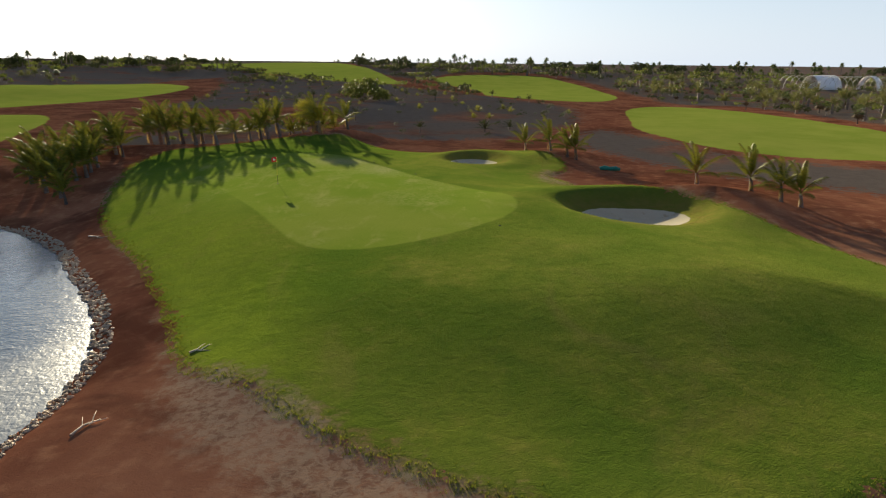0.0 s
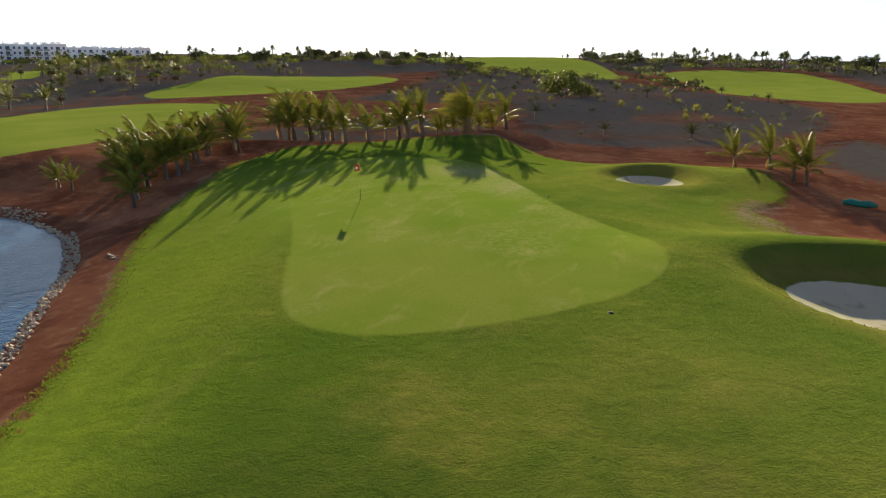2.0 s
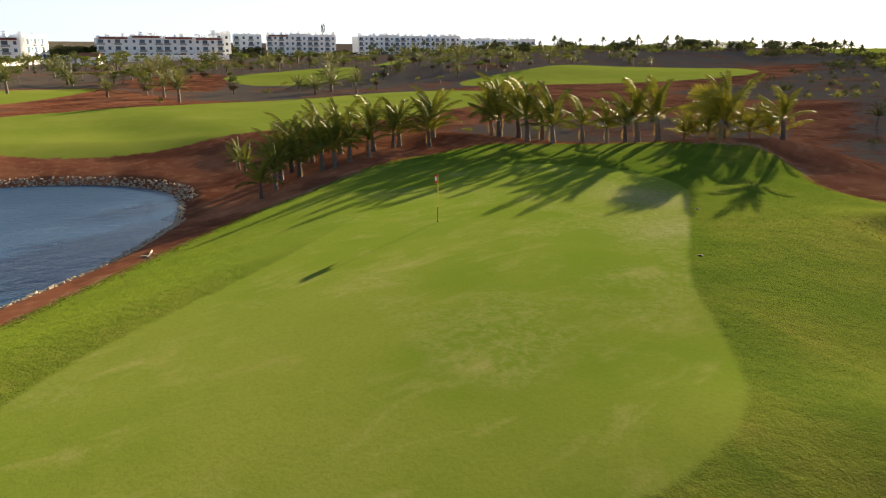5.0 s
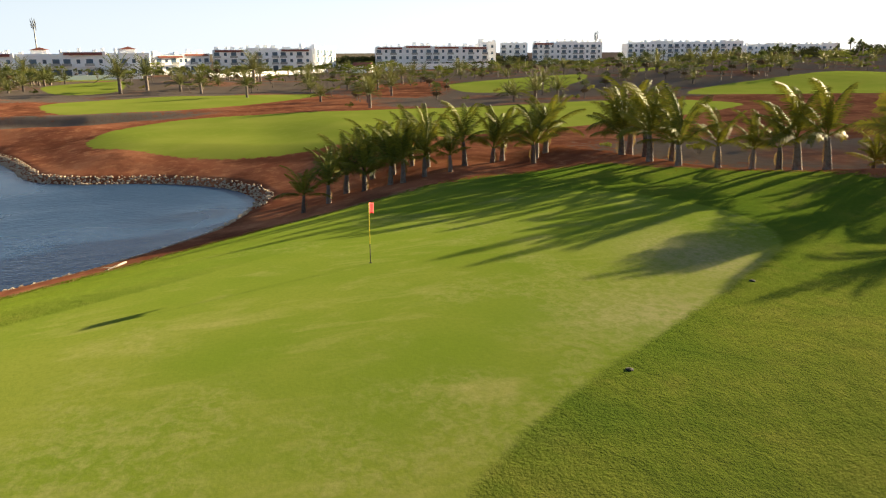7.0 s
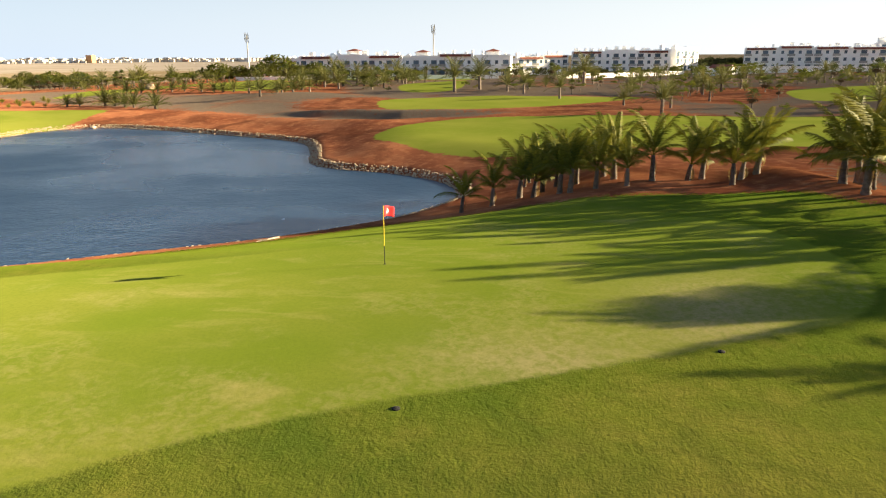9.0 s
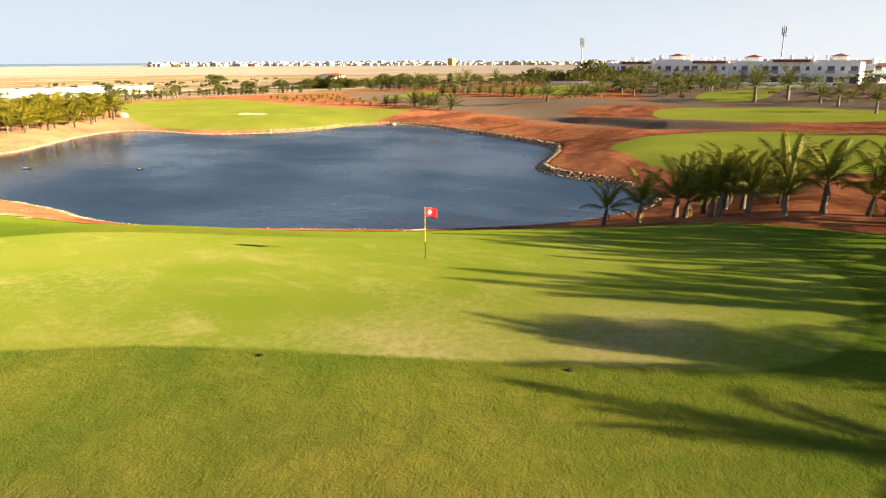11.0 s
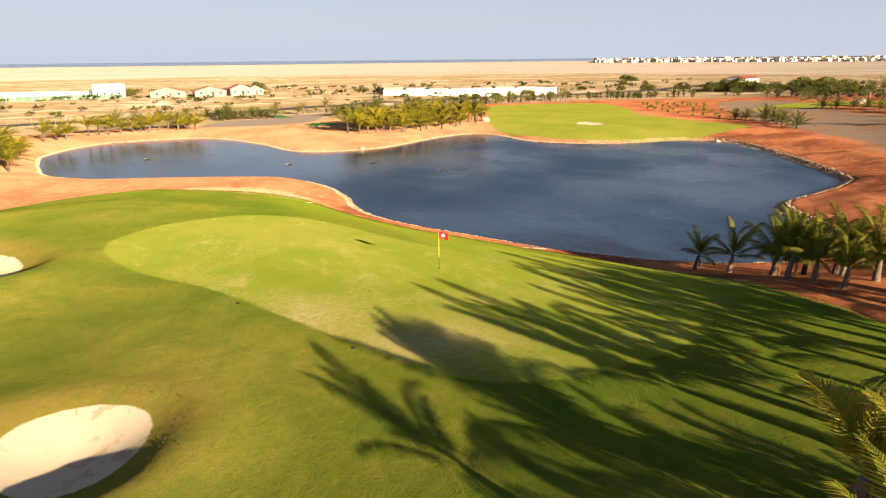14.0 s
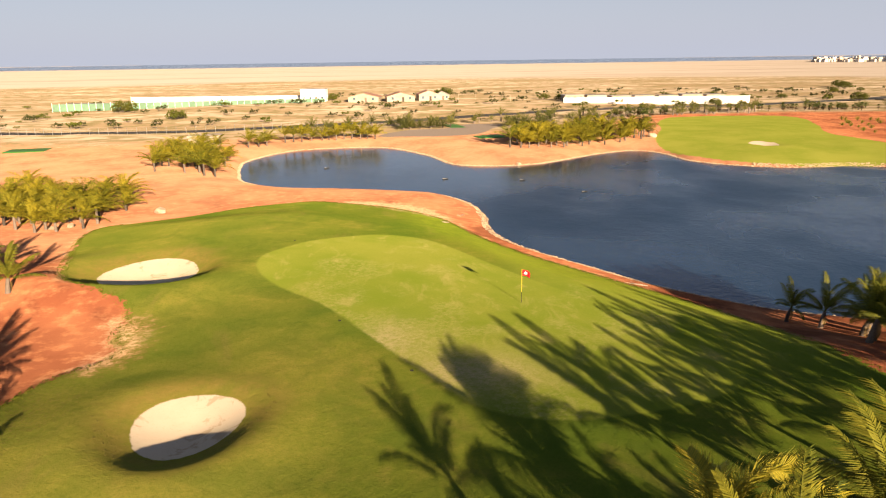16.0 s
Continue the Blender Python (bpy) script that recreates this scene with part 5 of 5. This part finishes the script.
fence = thing("wire_fence", "thin wire fence on steel posts beside the road", "fence", (0, 0, 0))
POST = bevel_box("post", 0.08, 0.08, 1.7, STEEL, 0.01)
vs, fs, rails = [], [], []
for k in range(60):
    x = 130 - 2.1 * k
    y = float(np.interp(-x, -road_line[:, 0], road_line[:, 1])) + 5.0
    z = land(x, y)
    part("post", POST, fence, m=Matrix.Translation((x, y, z - 0.1)))
    rails.append((x, y, z))
for h in (0.5, 1.0, 1.5):
    vs, fs = [], []
    tube([(x, y, z + h) for x, y, z in rails], [0.015] * len(rails), 3, vs, fs)
    part("wire", mesh("wire", vs, fs, STEEL), fence)
for x, y, sx, sy, turn in ((-15.9, -82, 3.6, 11.5, 12), (-21, -50.5, 5.5, 4, 15), (66, -42, 7, 5, 10)):
    z = land(x, y)
    thing("tee_mat", "bright green practice mat on bare ground", "mat", Matrix.Translation((x, y, z)) @ Matrix.Rotation(radians(turn), 4, "Z"), "practice mats",
          me=bevel_box("tee_mat", sx, sy, 0.16, TURF_MAT, 0.03))


# ---- hotel ----
def hotel(label, a, b, depth, floors, red, z0, fh=3.1, cupolas=0):
    """A white block from a to b, its front towards the course, with windows, balconies, parapet, tiled strips and roof boxes."""
    m, ln = at_line(a, b, z0)
    ob = thing("hotel_block", label, "building", m, "hotel blocks")
    n = max(1, round(ln / 13))
    w = ln / n
    for k in range(n):
        hgt = floors * fh + (0.0, 0.6, 0.2)[k % 3]
        back = (0.0, 1.4)[k % 2]
        vs, fs = [], []
        box_data(k * w, (k + 1) * w - 0.02, back, depth, -4.0, hgt, vs, fs)
        part("wall", mesh("wall", vs, fs, WHITE_WALL), ob)
        vs, fs = [], []
        box_data(k * w + 0.1, (k + 1) * w - 0.1, back - 0.12, back + 0.3, hgt + 0.003, hgt + 0.7, vs, fs)
        part("parapet", mesh("parapet", vs, fs, WHITE_WALL), ob)
        if red and k % red == 0:
            vs = [(k * w + 1, back - 0.9, hgt - 0.1), ((k + 1) * w - 1, back - 0.9, hgt - 0.1), ((k + 1) * w - 1, back - 0.13, hgt + 0.5), (k * w + 1, back - 0.13, hgt + 0.5)]
            vs += [(x, y, z - 0.22) for x, y, z in vs]
            fs = [(0, 1, 2, 3), (7, 6, 5, 4), (0, 4, 5, 1), (1, 5, 6, 2), (2, 6, 7, 3), (3, 7, 4, 0)]
            part("tiled_canopy", mesh("tiled_canopy", vs, fs, RED_TILE), ob, "red tiled strip along the roof")
        for q in range(4):
            cx, cy = k * w + w * (q + rng.uniform(0.2, 0.8)) / 4, depth * rng.uniform(0.2, 0.8)
            vs, fs = [], []
            s2 = rng.uniform(0.35, 1.1)
            box_data(cx - s2, cx + s2, cy, cy + 1.4, hgt - 0.02, hgt + rng.uniform(1.0, 2.3), vs, fs)
            part("chimney" if s2 < 0.6 else "roof_box", mesh("roof_box", vs, fs, WHITE_WALL), ob)
        if cupolas and k % cupolas == 1:
            cx, cy = k * w + w * 0.5, depth * 0.45
            vs, fs = [], []
            box_data(cx - 2.4, cx + 2.4, cy - 2.4, cy + 2.4, hgt - 0.02, hgt + 1.9, vs, fs)
            tower = part("roof_tower", mesh("roof_tower", vs, fs, WHITE_WALL), ob)
            vs = [(cx - 2.9, cy - 2.9, hgt + 1.903), (cx + 2.9, cy - 2.9, hgt + 1.903), (cx + 2.9, cy + 2.9, hgt + 1.903), (cx - 2.9, cy + 2.9, hgt + 1.903), (cx, cy, hgt + 2.9)]
            part("hip_roof", mesh("hip_roof", vs, [(3, 2, 1, 0), (0, 1, 4), (1, 2, 4), (2, 3, 4), (3, 0, 4)], RED_TILE), tower, "red tiled hip roof")
        bays = max(2, int(w / 3.0))
        for f in range(floors):
            for q in range(bays):
                cx = k * w + w * (q + 0.5) / bays
                tall = (q + k) % 2 == 0
                part("window", WINDOW_T if tall else WINDOW_S, ob, m=Matrix.Translation((cx, back, f * fh + (0.15 if tall else 0.95))))
                if tall and f:
                    part("railing", RAILING, part("balcony", BALCONY, ob, m=Matrix.Translation((cx, back, f * fh))))
        if floors > 1:
            vs, fs = [], []
            box_data(k * w + 0.2, (k + 1) * w - 0.2, back - 0.25, back - 0.004, fh * (floors - 1) - 0.35, fh * (floors - 1) - 0.14, vs, fs)
            part("cornice", mesh("cornice", vs, fs, WHITE_WALL), ob)


def pane(name, w, h):
    vs, fs = [], []
    box_data(-w / 2, w / 2, -0.03, 0.03, 0, h, vs, fs)
    return mesh(name, vs, fs, GLASS)


WINDOW_T, WINDOW_S = pane("window", 2.1, 2.2), pane("window", 1.1, 1.3)
vs, fs = [], []
box_data(-1.5, 1.5, -1.3, -0.03, -0.12, 0.06, vs, fs)
BALCONY = mesh("balcony", vs, fs, WHITE_WALL)
vs, fs = [], []
box_data(-1.5, 1.5, -1.30, -1.24, 0.06, 0.95, vs, fs)
RAILING = mesh("railing", vs, fs, STEEL)
rng = random.Random(5)
hotel("long white two-storey hotel block with red roof strips", (-258, -51), (-261, 31), 14, 2, 2, 1.9, 3.4, 2)
hotel("small white hotel annex behind dark trees", (-272, -70), (-264, -53), 10, 2, 0, 1.9)
hotel("white stepped hotel houses between two long blocks", (-292, 31), (-306, 52), 12, 2, 1, 2.0, 3.0)
hotel("long white three-storey hotel block with balconies and red strips", (-308, 52.5), (-306, 93), 14, 3, 2, 1.8, 2.75)
hotel("tall blank white hotel wing beside a long block", (-311, 96), (-326, 107), 12, 3, 0, 2.0)
hotel("white three-storey hotel block with a red roof strip", (-327, 126), (-316, 179), 13, 3, 1, 2.4, 2.9)
hotel("tall white stair tower of a hotel", (-332, 181), (-331, 189), 9, 3, 0, 4.2)
hotel("white hotel block with stacked balconies behind palms", (-360, 203.5), (-354, 217), 14, 4, 0, 2.3, 2.75)
hotel("white hotel block with stacked balconies behind palms", (-352, 219), (-336, 252.5), 14, 4, 3, 2.3, 2.75)
hotel("white hotel block with stacked balconies behind palms", (-354.5, 280), (-333.5, 342.5), 14, 4, 0, 2.6, 2.75)
hotel("long low white hotel wing near the sea", (-385, 390), (-362, 444), 12, 3, 0, 3.4)
wall_run("white_wall", "white garden wall before the hotel", (-203, -50), (-232, 30), 1.15, 0.25, WHITE_WALL, 10)
wall_run("white_wall", "white garden wall before the hotel", (-240, 50), (-285, 96), 1.5, 0.25, WHITE_WALL, 10)
wall_run("white_wall", "white garden wall before the hotel", (-287, 100), (-288, 168), 2.2, 0.25, WHITE_WALL, 10)
shed("gate_house", "small white gate house with a red roof", -272, 108, 60, 7, 6, 2.8, WHITE_WALL, RED_TILE, 1.0)


def palm_mast(x, y, height):
    """A radio mast dressed up with antennas near its top."""
    ob = thing("radio_mast", "tall grey radio mast with clustered antennas at the top", "mast", (x, y, land(x, y)))
    vs, fs = [], []
    tube([(0, 0, -0.5), (0, 0, height)], [0.55, 0.3], 10, vs, fs)
    part("pole", mesh("pole", vs, fs, STEEL, True), ob)
    arm = bevel_box("antenna", 0.35, 0.2, 2.2, plain("dark_steel", (0.07, 0.07, 0.07), 0.6, 0.2), 0.03)
    for k in range(15):
        a, z = k * 2.4, height - 0.3 - 0.36 * k
        part("antenna", arm, ob, m=Matrix.Translation((math.cos(a) * 1.2, math.sin(a) * 1.2, z)) @ Euler((0.35 * math.sin(a), 0.35 * math.cos(a), a)).to_matrix().to_4x4())


palm_mast(-465, -174, 24)
palm_mast(-488, -46, 27)
palm_mast(-470, 326, 20)

# ---- the far town ----
TOWN = thing("far_town", "distant town of white and ochre flat-roofed houses", "town", (0, 0, 0), kind="stuff")
rng = random.Random(12)
TOWN_WALL = plain("town_plaster", (0.60, 0.58, 0.56), 0.9, 0, 0.02, 0.2)
OCHRE_WALL = plain("ochre_plaster", (0.50, 0.43, 0.36), 0.9, 0, 0.02, 0.25)
for name, mat, n in (("white_houses", TOWN_WALL, 2600), ("ochre_houses", OCHRE_WALL, 1300), ("red_roofed_houses", PINK_ROOF, 130)):
    vs, fs = [], []
    for k in range(n):
        a = radians(rng.uniform(-147, -121) if rng.random() < 0.84 else rng.uniform(-168, -147))
        r = rng.uniform(1500, 1900)
        x, y = math.cos(a) * r, math.sin(a) * r
        w, d, h = rng.uniform(1.5, 4.2) * (1 + 1.5 * (rng.random() < 0.06)), rng.uniform(6, 14), rng.uniform(2.0, 6.5) * (1 + 0.5 * (rng.random() < 0.06))
        box_data(x - w, x + w, y - d / 2, y + d / 2, -4, h - 1, vs, fs)
    part(name, mesh(name, vs, fs, mat), TOWN)
vs, fs = [], []
box_data(-1209, -1197, -860, -848, -4, 13, vs, fs)
part("tower_block", mesh("tower_block", vs, fs, plain("orange_plaster", (0.55, 0.30, 0.14), 0.9)), TOWN, "ochre tower block")

# ---- the stone edge of the pond ----
STONE = plain("shore_stone", (0.31, 0.24, 0.17), 0.9, 0, 2.5, 0.45, 0.6, 0.05)


def stone_data(rng, vs, fs, at, size):
    """A rough boulder of some twenty faces."""
    n, rings, sides = len(vs), 2, 6
    turn = Euler((rng.uniform(0, 6), rng.uniform(0, 6), rng.uniform(0, 6))).to_matrix()
    sc = Vector((rng.uniform(0.8, 1.3), rng.uniform(0.7, 1.0), rng.uniform(0.55, 0.85))) * size
    pts = [Vector((0, 0, -0.5))] + [Vector((math.cos(k * 1.047 + r * 0.5) * 0.5, math.sin(k * 1.047 + r * 0.5) * 0.5, -0.2 + 0.4 * r)) * rng.uniform(0.8, 1.2)
                                    for r in range(rings) for k in range(sides)] + [Vector((0, 0, 0.5))]
    for p in pts:
        p = turn @ p
        vs.append((at[0] + p.x * sc.x, at[1] + p.y * sc.y, at[2] + p.z * sc.z))
    for k in range(sides):
        q = (k + 1) % sides
        fs += [(n, n + 1 + q, n + 1 + k), (n + 1 + k, n + 1 + q, n + 7 + q, n + 7 + k), (n + 7 + k, n + 7 + q, n + 13)]


rng = random.Random(77)
shore = thing("stone_edge", "rough stones laid along the water of the pond", "stones", (0, 0, 0))
STONES = []
for k in range(8):
    vs, fs = [], []
    stone_data(rng, vs, fs, (0, 0, 0), 1.0)
    STONES.append(mesh("stone", vs, fs, STONE))
spots = []
line = np.vstack((POND, POND[:1]))
out = pushed(POND, 1.0) - POND
for k in range(len(POND)):
    a, b = line[k], line[k + 1]
    ln = np.hypot(*(b - a))
    west = a[0] < -34 and a[1] > -14
    for _ in range(int(ln * (28 if west else 26 if a[1] > 14 and a[0] > -30 else 15))):
        u, w = rng.random(), rng.uniform(-0.05, 0.8 if a[1] > 14 and a[0] > -30 else 1.2 if west else 0.35)
        spots.append((*(a + (b - a) * u + out[k] * w), w))
pos = np.array(spots)
zz = ground_height(pos[:, 0], pos[:, 1])
close = (pos[:, 1] > 14) & (pos[:, 1] < 49) & (pos[:, 0] > -30)
vs, fs, singles = [], [], 0
for (x, y, w), z, c in zip(spots, zz, close):
    s = rng.uniform(0.22, 0.5) * (1.0 if w < 1.0 else 0.7) * (0.5 if c else 0.5 if x < -34 and y > -14 else 0.56)
    z = max(z, -0.05) + s * 0.12
    if c and singles < 300 and rng.random() < 0.6:
        m = Matrix.LocRotScale((x, y, z), Euler((0, 0, rng.uniform(0, 6.28))), Vector((s * 1.1, s, s * 0.9)))
        part("stone", rng.choice(STONES), shore, m=m)
        singles += 1
    else:
        stone_data(rng, vs, fs, (x, y, z), s)
rest = part("stone_rubble", mesh("stone_rubble", vs, fs, STONE), shore)
rest["kind"] = "stuff"


# ---- loose things ----
ROCK = plain("pale_rock", (0.42, 0.33, 0.24), 0.9, 0, 1.5, 0.3, 0.6, 0.05)
TEAL = plain("teal_netting", (0.03, 0.22, 0.17), 0.8, 0, 6, 0.3, 0.5)
DEAD = plain("bleached_wood", (0.45, 0.38, 0.30), 0.9, 0, 4, 0.3, 0.4)


def pond_float(x, y, turn):
    """A small moored float: a dark raft with a grey tube along it."""
    ob = thing("pond_float", "small dark moored float with a grey tube on the pond", "float", Matrix.Translation((x, y, 0)) @ Matrix.Rotation(turn, 4, "Z"), "pond floats")
    part("raft", bevel_box("raft", 0.8, 0.34, 0.12, BLACK_PAINT, 0.04, False), ob, m=Matrix.Translation((0, 0, 0.04)))
    vs, fs = [], []
    tube([(-0.1, 0, 0.1), (0.1, 0.02, 0.13), (0.35, 0, 0.12), (0.45, 0, 0.1)], [0.02, 0.04, 0.03, 0.015], 8, vs, fs)
    part("tube", mesh("tube", vs, fs, STEEL, True), ob, "grey tube")


for x, y, turn in ((-10.3, -8.1, 0.2), (-21.1, -5.7, -0.3), (-27.6, 3.9, 0.5), (8.2, -20.6, 0.0)):
    pond_float(x, y, turn)


def boulder(x, y, size):
    bm = bmesh.new()
    bmesh.ops.create_icosphere(bm, subdivisions=3, radius=size)
    for v in bm.verts:
        n = noise.noise(v.co * (1.4 / size) + Vector((x, y, 0))) * 0.45 + noise.noise(v.co * (4 / size) + Vector((y, x, 0))) * 0.12
        v.co *= 1 + n
        v.co.z *= 0.8
    thing("boulder", "pale weathered boulder on red earth", "rock", (x, y, land(x, y) + size * 0.25), "boulders", me=from_bm("boulder", bm, ROCK))


for x, y, k in ((21.2, 17.4, 0.55), (-144.7, -42.5, 1.1), (-52.6, -45.5, 0.8), (-78.6, -8.6, 0.38), (-22.6, -20.2, 0.35), (27.2, 24.6, 0.35), (28.4, 25.6, 0.3)):
    boulder(x, y, k)


def dead_branch(x, y, turn, length):
    ob = thing("dead_branch", "bleached dead branch lying on the bank", "branch", Matrix.Translation((x, y, land(x, y) + 0.05)) @ Matrix.Rotation(turn, 4, "Z"), "dead branches")
    vs, fs = [], []
    tube([(0, 0, 0), (length * 0.5, 0.06, 0.05), (length, -0.05, 0.02)], [0.05, 0.04, 0.015], 6, vs, fs)
    part("stem", mesh("stem", vs, fs, DEAD, True), ob)
    for k, (u, a) in enumerate(((0.4, 0.8), (0.6, -0.7), (0.75, 0.6))):
        vs, fs = [], []
        tube([(length * u, 0, 0.04), (length * u + 0.3 * math.cos(a), 0.3 * math.sin(a), 0.10), (length * u + 0.6 * math.cos(a), 0.6 * math.sin(a), 0.12)], [0.025, 0.016, 0.006], 5, vs, fs)
        part("twig", mesh("twig", vs, fs, DEAD, True), ob)


dead_branch(-11.1, 18.8, 1.2, 1.1)
dead_branch(-22.8, 44.0, -0.5, 1.6)
dead_branch(-9.3, 24.2, 0.4, 0.5)


def net_roll(x, y):
    vs, fs = [], []
    tube([(-0.9, 0, 0.16), (-0.5, 0.05, 0.22), (0, 0, 0.17), (0.5, -0.06, 0.22), (0.9, 0.02, 0.14)], [0.12, 0.22, 0.18, 0.21, 0.10], 10, vs, fs)
    thing("net_roll", "crumpled roll of teal netting on red earth", "netting", Matrix.Translation((x, y, land(x, y))) @ Matrix.Rotation(-0.3, 4, "Z"), me=mesh("net_roll", vs, fs, TEAL, True))


net_roll(15.2, 62.0)


def goal(x, y, turn):
    ob = thing("football_goal", "bare white football goal on a dusty pitch", "goal", Matrix.Translation((x, y, land(x, y))) @ Matrix.Rotation(turn, 4, "Z"), "football goals")
    for px in (-3.6, 3.6):
        vs, fs = [], []
        tube([(px, 0, -0.2), (px, 0, 2.4)], [0.06, 0.06], 8, vs, fs)
        part("post", mesh("post", vs, fs, CREAM_WALL), ob)
    vs, fs = [], []
    tube([(-3.69, 0, 2.44), (3.69, 0, 2.44)], [0.06, 0.06], 8, vs, fs)
    part("crossbar", mesh("crossbar", vs, fs, CREAM_WALL), ob)


goal(-26.5, -191.5, 0.3)
goal(-38.5, -176.0, 0.3)


def hoop_house(x, y, turn, n, cover):
    """Bare hoops of a nursery tunnel, the first ones still under a torn cover."""
    ob = thing("nursery_tunnel", "bare hoops of a nursery tunnel with torn cover", "greenhouse", Matrix.Translation((x, y, land(x, y))) @ Matrix.Rotation(turn, 4, "Z"), "nursery tunnels")
    arc = [(math.cos(a) * 3.7, 0, math.sin(a) * 4.3 - 0.1) for a in np.linspace(0, math.pi, 15)]
    vs, fs = [], []
    tube(arc, [0.06] * len(arc), 5, vs, fs)
    hoop = mesh("hoop", vs, fs, STEEL, True)
    for k in range(n):
        part("hoop", hoop, ob, m=Matrix.Translation((0, k * 2.4, 0)))
    vs, fs = [], []
    for k in range(2):
        for p in arc:
            vs.append((p[0] * 1.03, k * cover * 2.4, p[2] * 1.03))
    for k in range(len(arc) - 1):
        fs.append((k, k + 1, len(arc) + k + 1, len(arc) + k))
    c = part("cover", mesh("cover", vs, fs, WHITE_WALL, True), ob, "torn cream cover sheet")
    c.modifiers.new("thick", "SOLIDIFY").thickness = 0.03


for k in range(4):
    hoop_house(128 + 11 * k, 236 - 3.5 * k, 1.9, 9, 1 + (k == 0) * 3)

# ---- longer grass along the turf's edge and the bunkers ----
TUFT = leafy("long_grass", (0.07, 0.11, 0.008), (0.16, 0.165, 0.015), 0.9, 0.35)


DRY_TUFT = leafy("dry_grass", (0.09, 0.085, 0.016), (0.165, 0.13, 0.034), 0.9, 0.3)


def grass_edge(name, label, spots, lo, hi, mat=TUFT):
    """Tufts of three or four blades each."""
    rng = random.Random(len(spots))
    zz = ground_height(np.array([p[0] for p in spots]), np.array([p[1] for p in spots]))
    vs, fs = [], []
    for (x, y), z in zip(spots, zz):
        for _ in range(4):
            a, h, w = rng.uniform(0, 6.28), rng.uniform(lo, hi), rng.uniform(0.010, 0.022)
            bx, by = x + rng.uniform(-0.06, 0.06), y + rng.uniform(-0.06, 0.06)
            n = len(vs)
            vs += [(bx - w * math.sin(a), by + w * math.cos(a), z - 0.02), (bx + w * math.sin(a), by - w * math.cos(a), z - 0.02),
                   (bx + math.cos(a) * h * 0.6, by + math.sin(a) * h * 0.6, z + h)]
            fs.append((n, n + 1, n + 2))
    thing(name, label, "grass", (0, 0, 0), kind="stuff", me=mesh(name, vs, fs, mat))


rng = random.Random(99)
spots = []
ring, inward = np.vstack((ROUGH, ROUGH[:1])), pushed(ROUGH, -1.0) - ROUGH
for k in range(len(ROUGH)):
    a, b = ring[k], ring[k + 1]
    for _ in range(int(np.hypot(*(b - a)) * (55 if a[1] < 50 and a[0] < 6 else 30))):
        w = abs(rng.gauss(0, 0.45)) - 0.35
        spots.append(tuple(a + (b - a) * rng.random() + inward[k] * w))
grass_edge("edge_grass", "tufted longer grass along the edge of the turf", spots, 0.03, 0.075)
spots = []
for bx, by, rx, ry, _, _ in BUNKERS[:2]:
    for _ in range(500):
        a, d = rng.uniform(0, 6.28), 0.3 + abs(rng.gauss(0, 0.5))
        spots.append((bx + math.cos(a) * (rx + d), by + math.sin(a) * (ry + d)))
for _ in range(1500):
    spots.append((9.8 + rng.gauss(0, 0.8), 66 + rng.gauss(0, 2.2)))
grass_edge("bunker_grass", "shaggy dry grass round the bunkers", spots, 0.012, 0.03, DRY_TUFT)
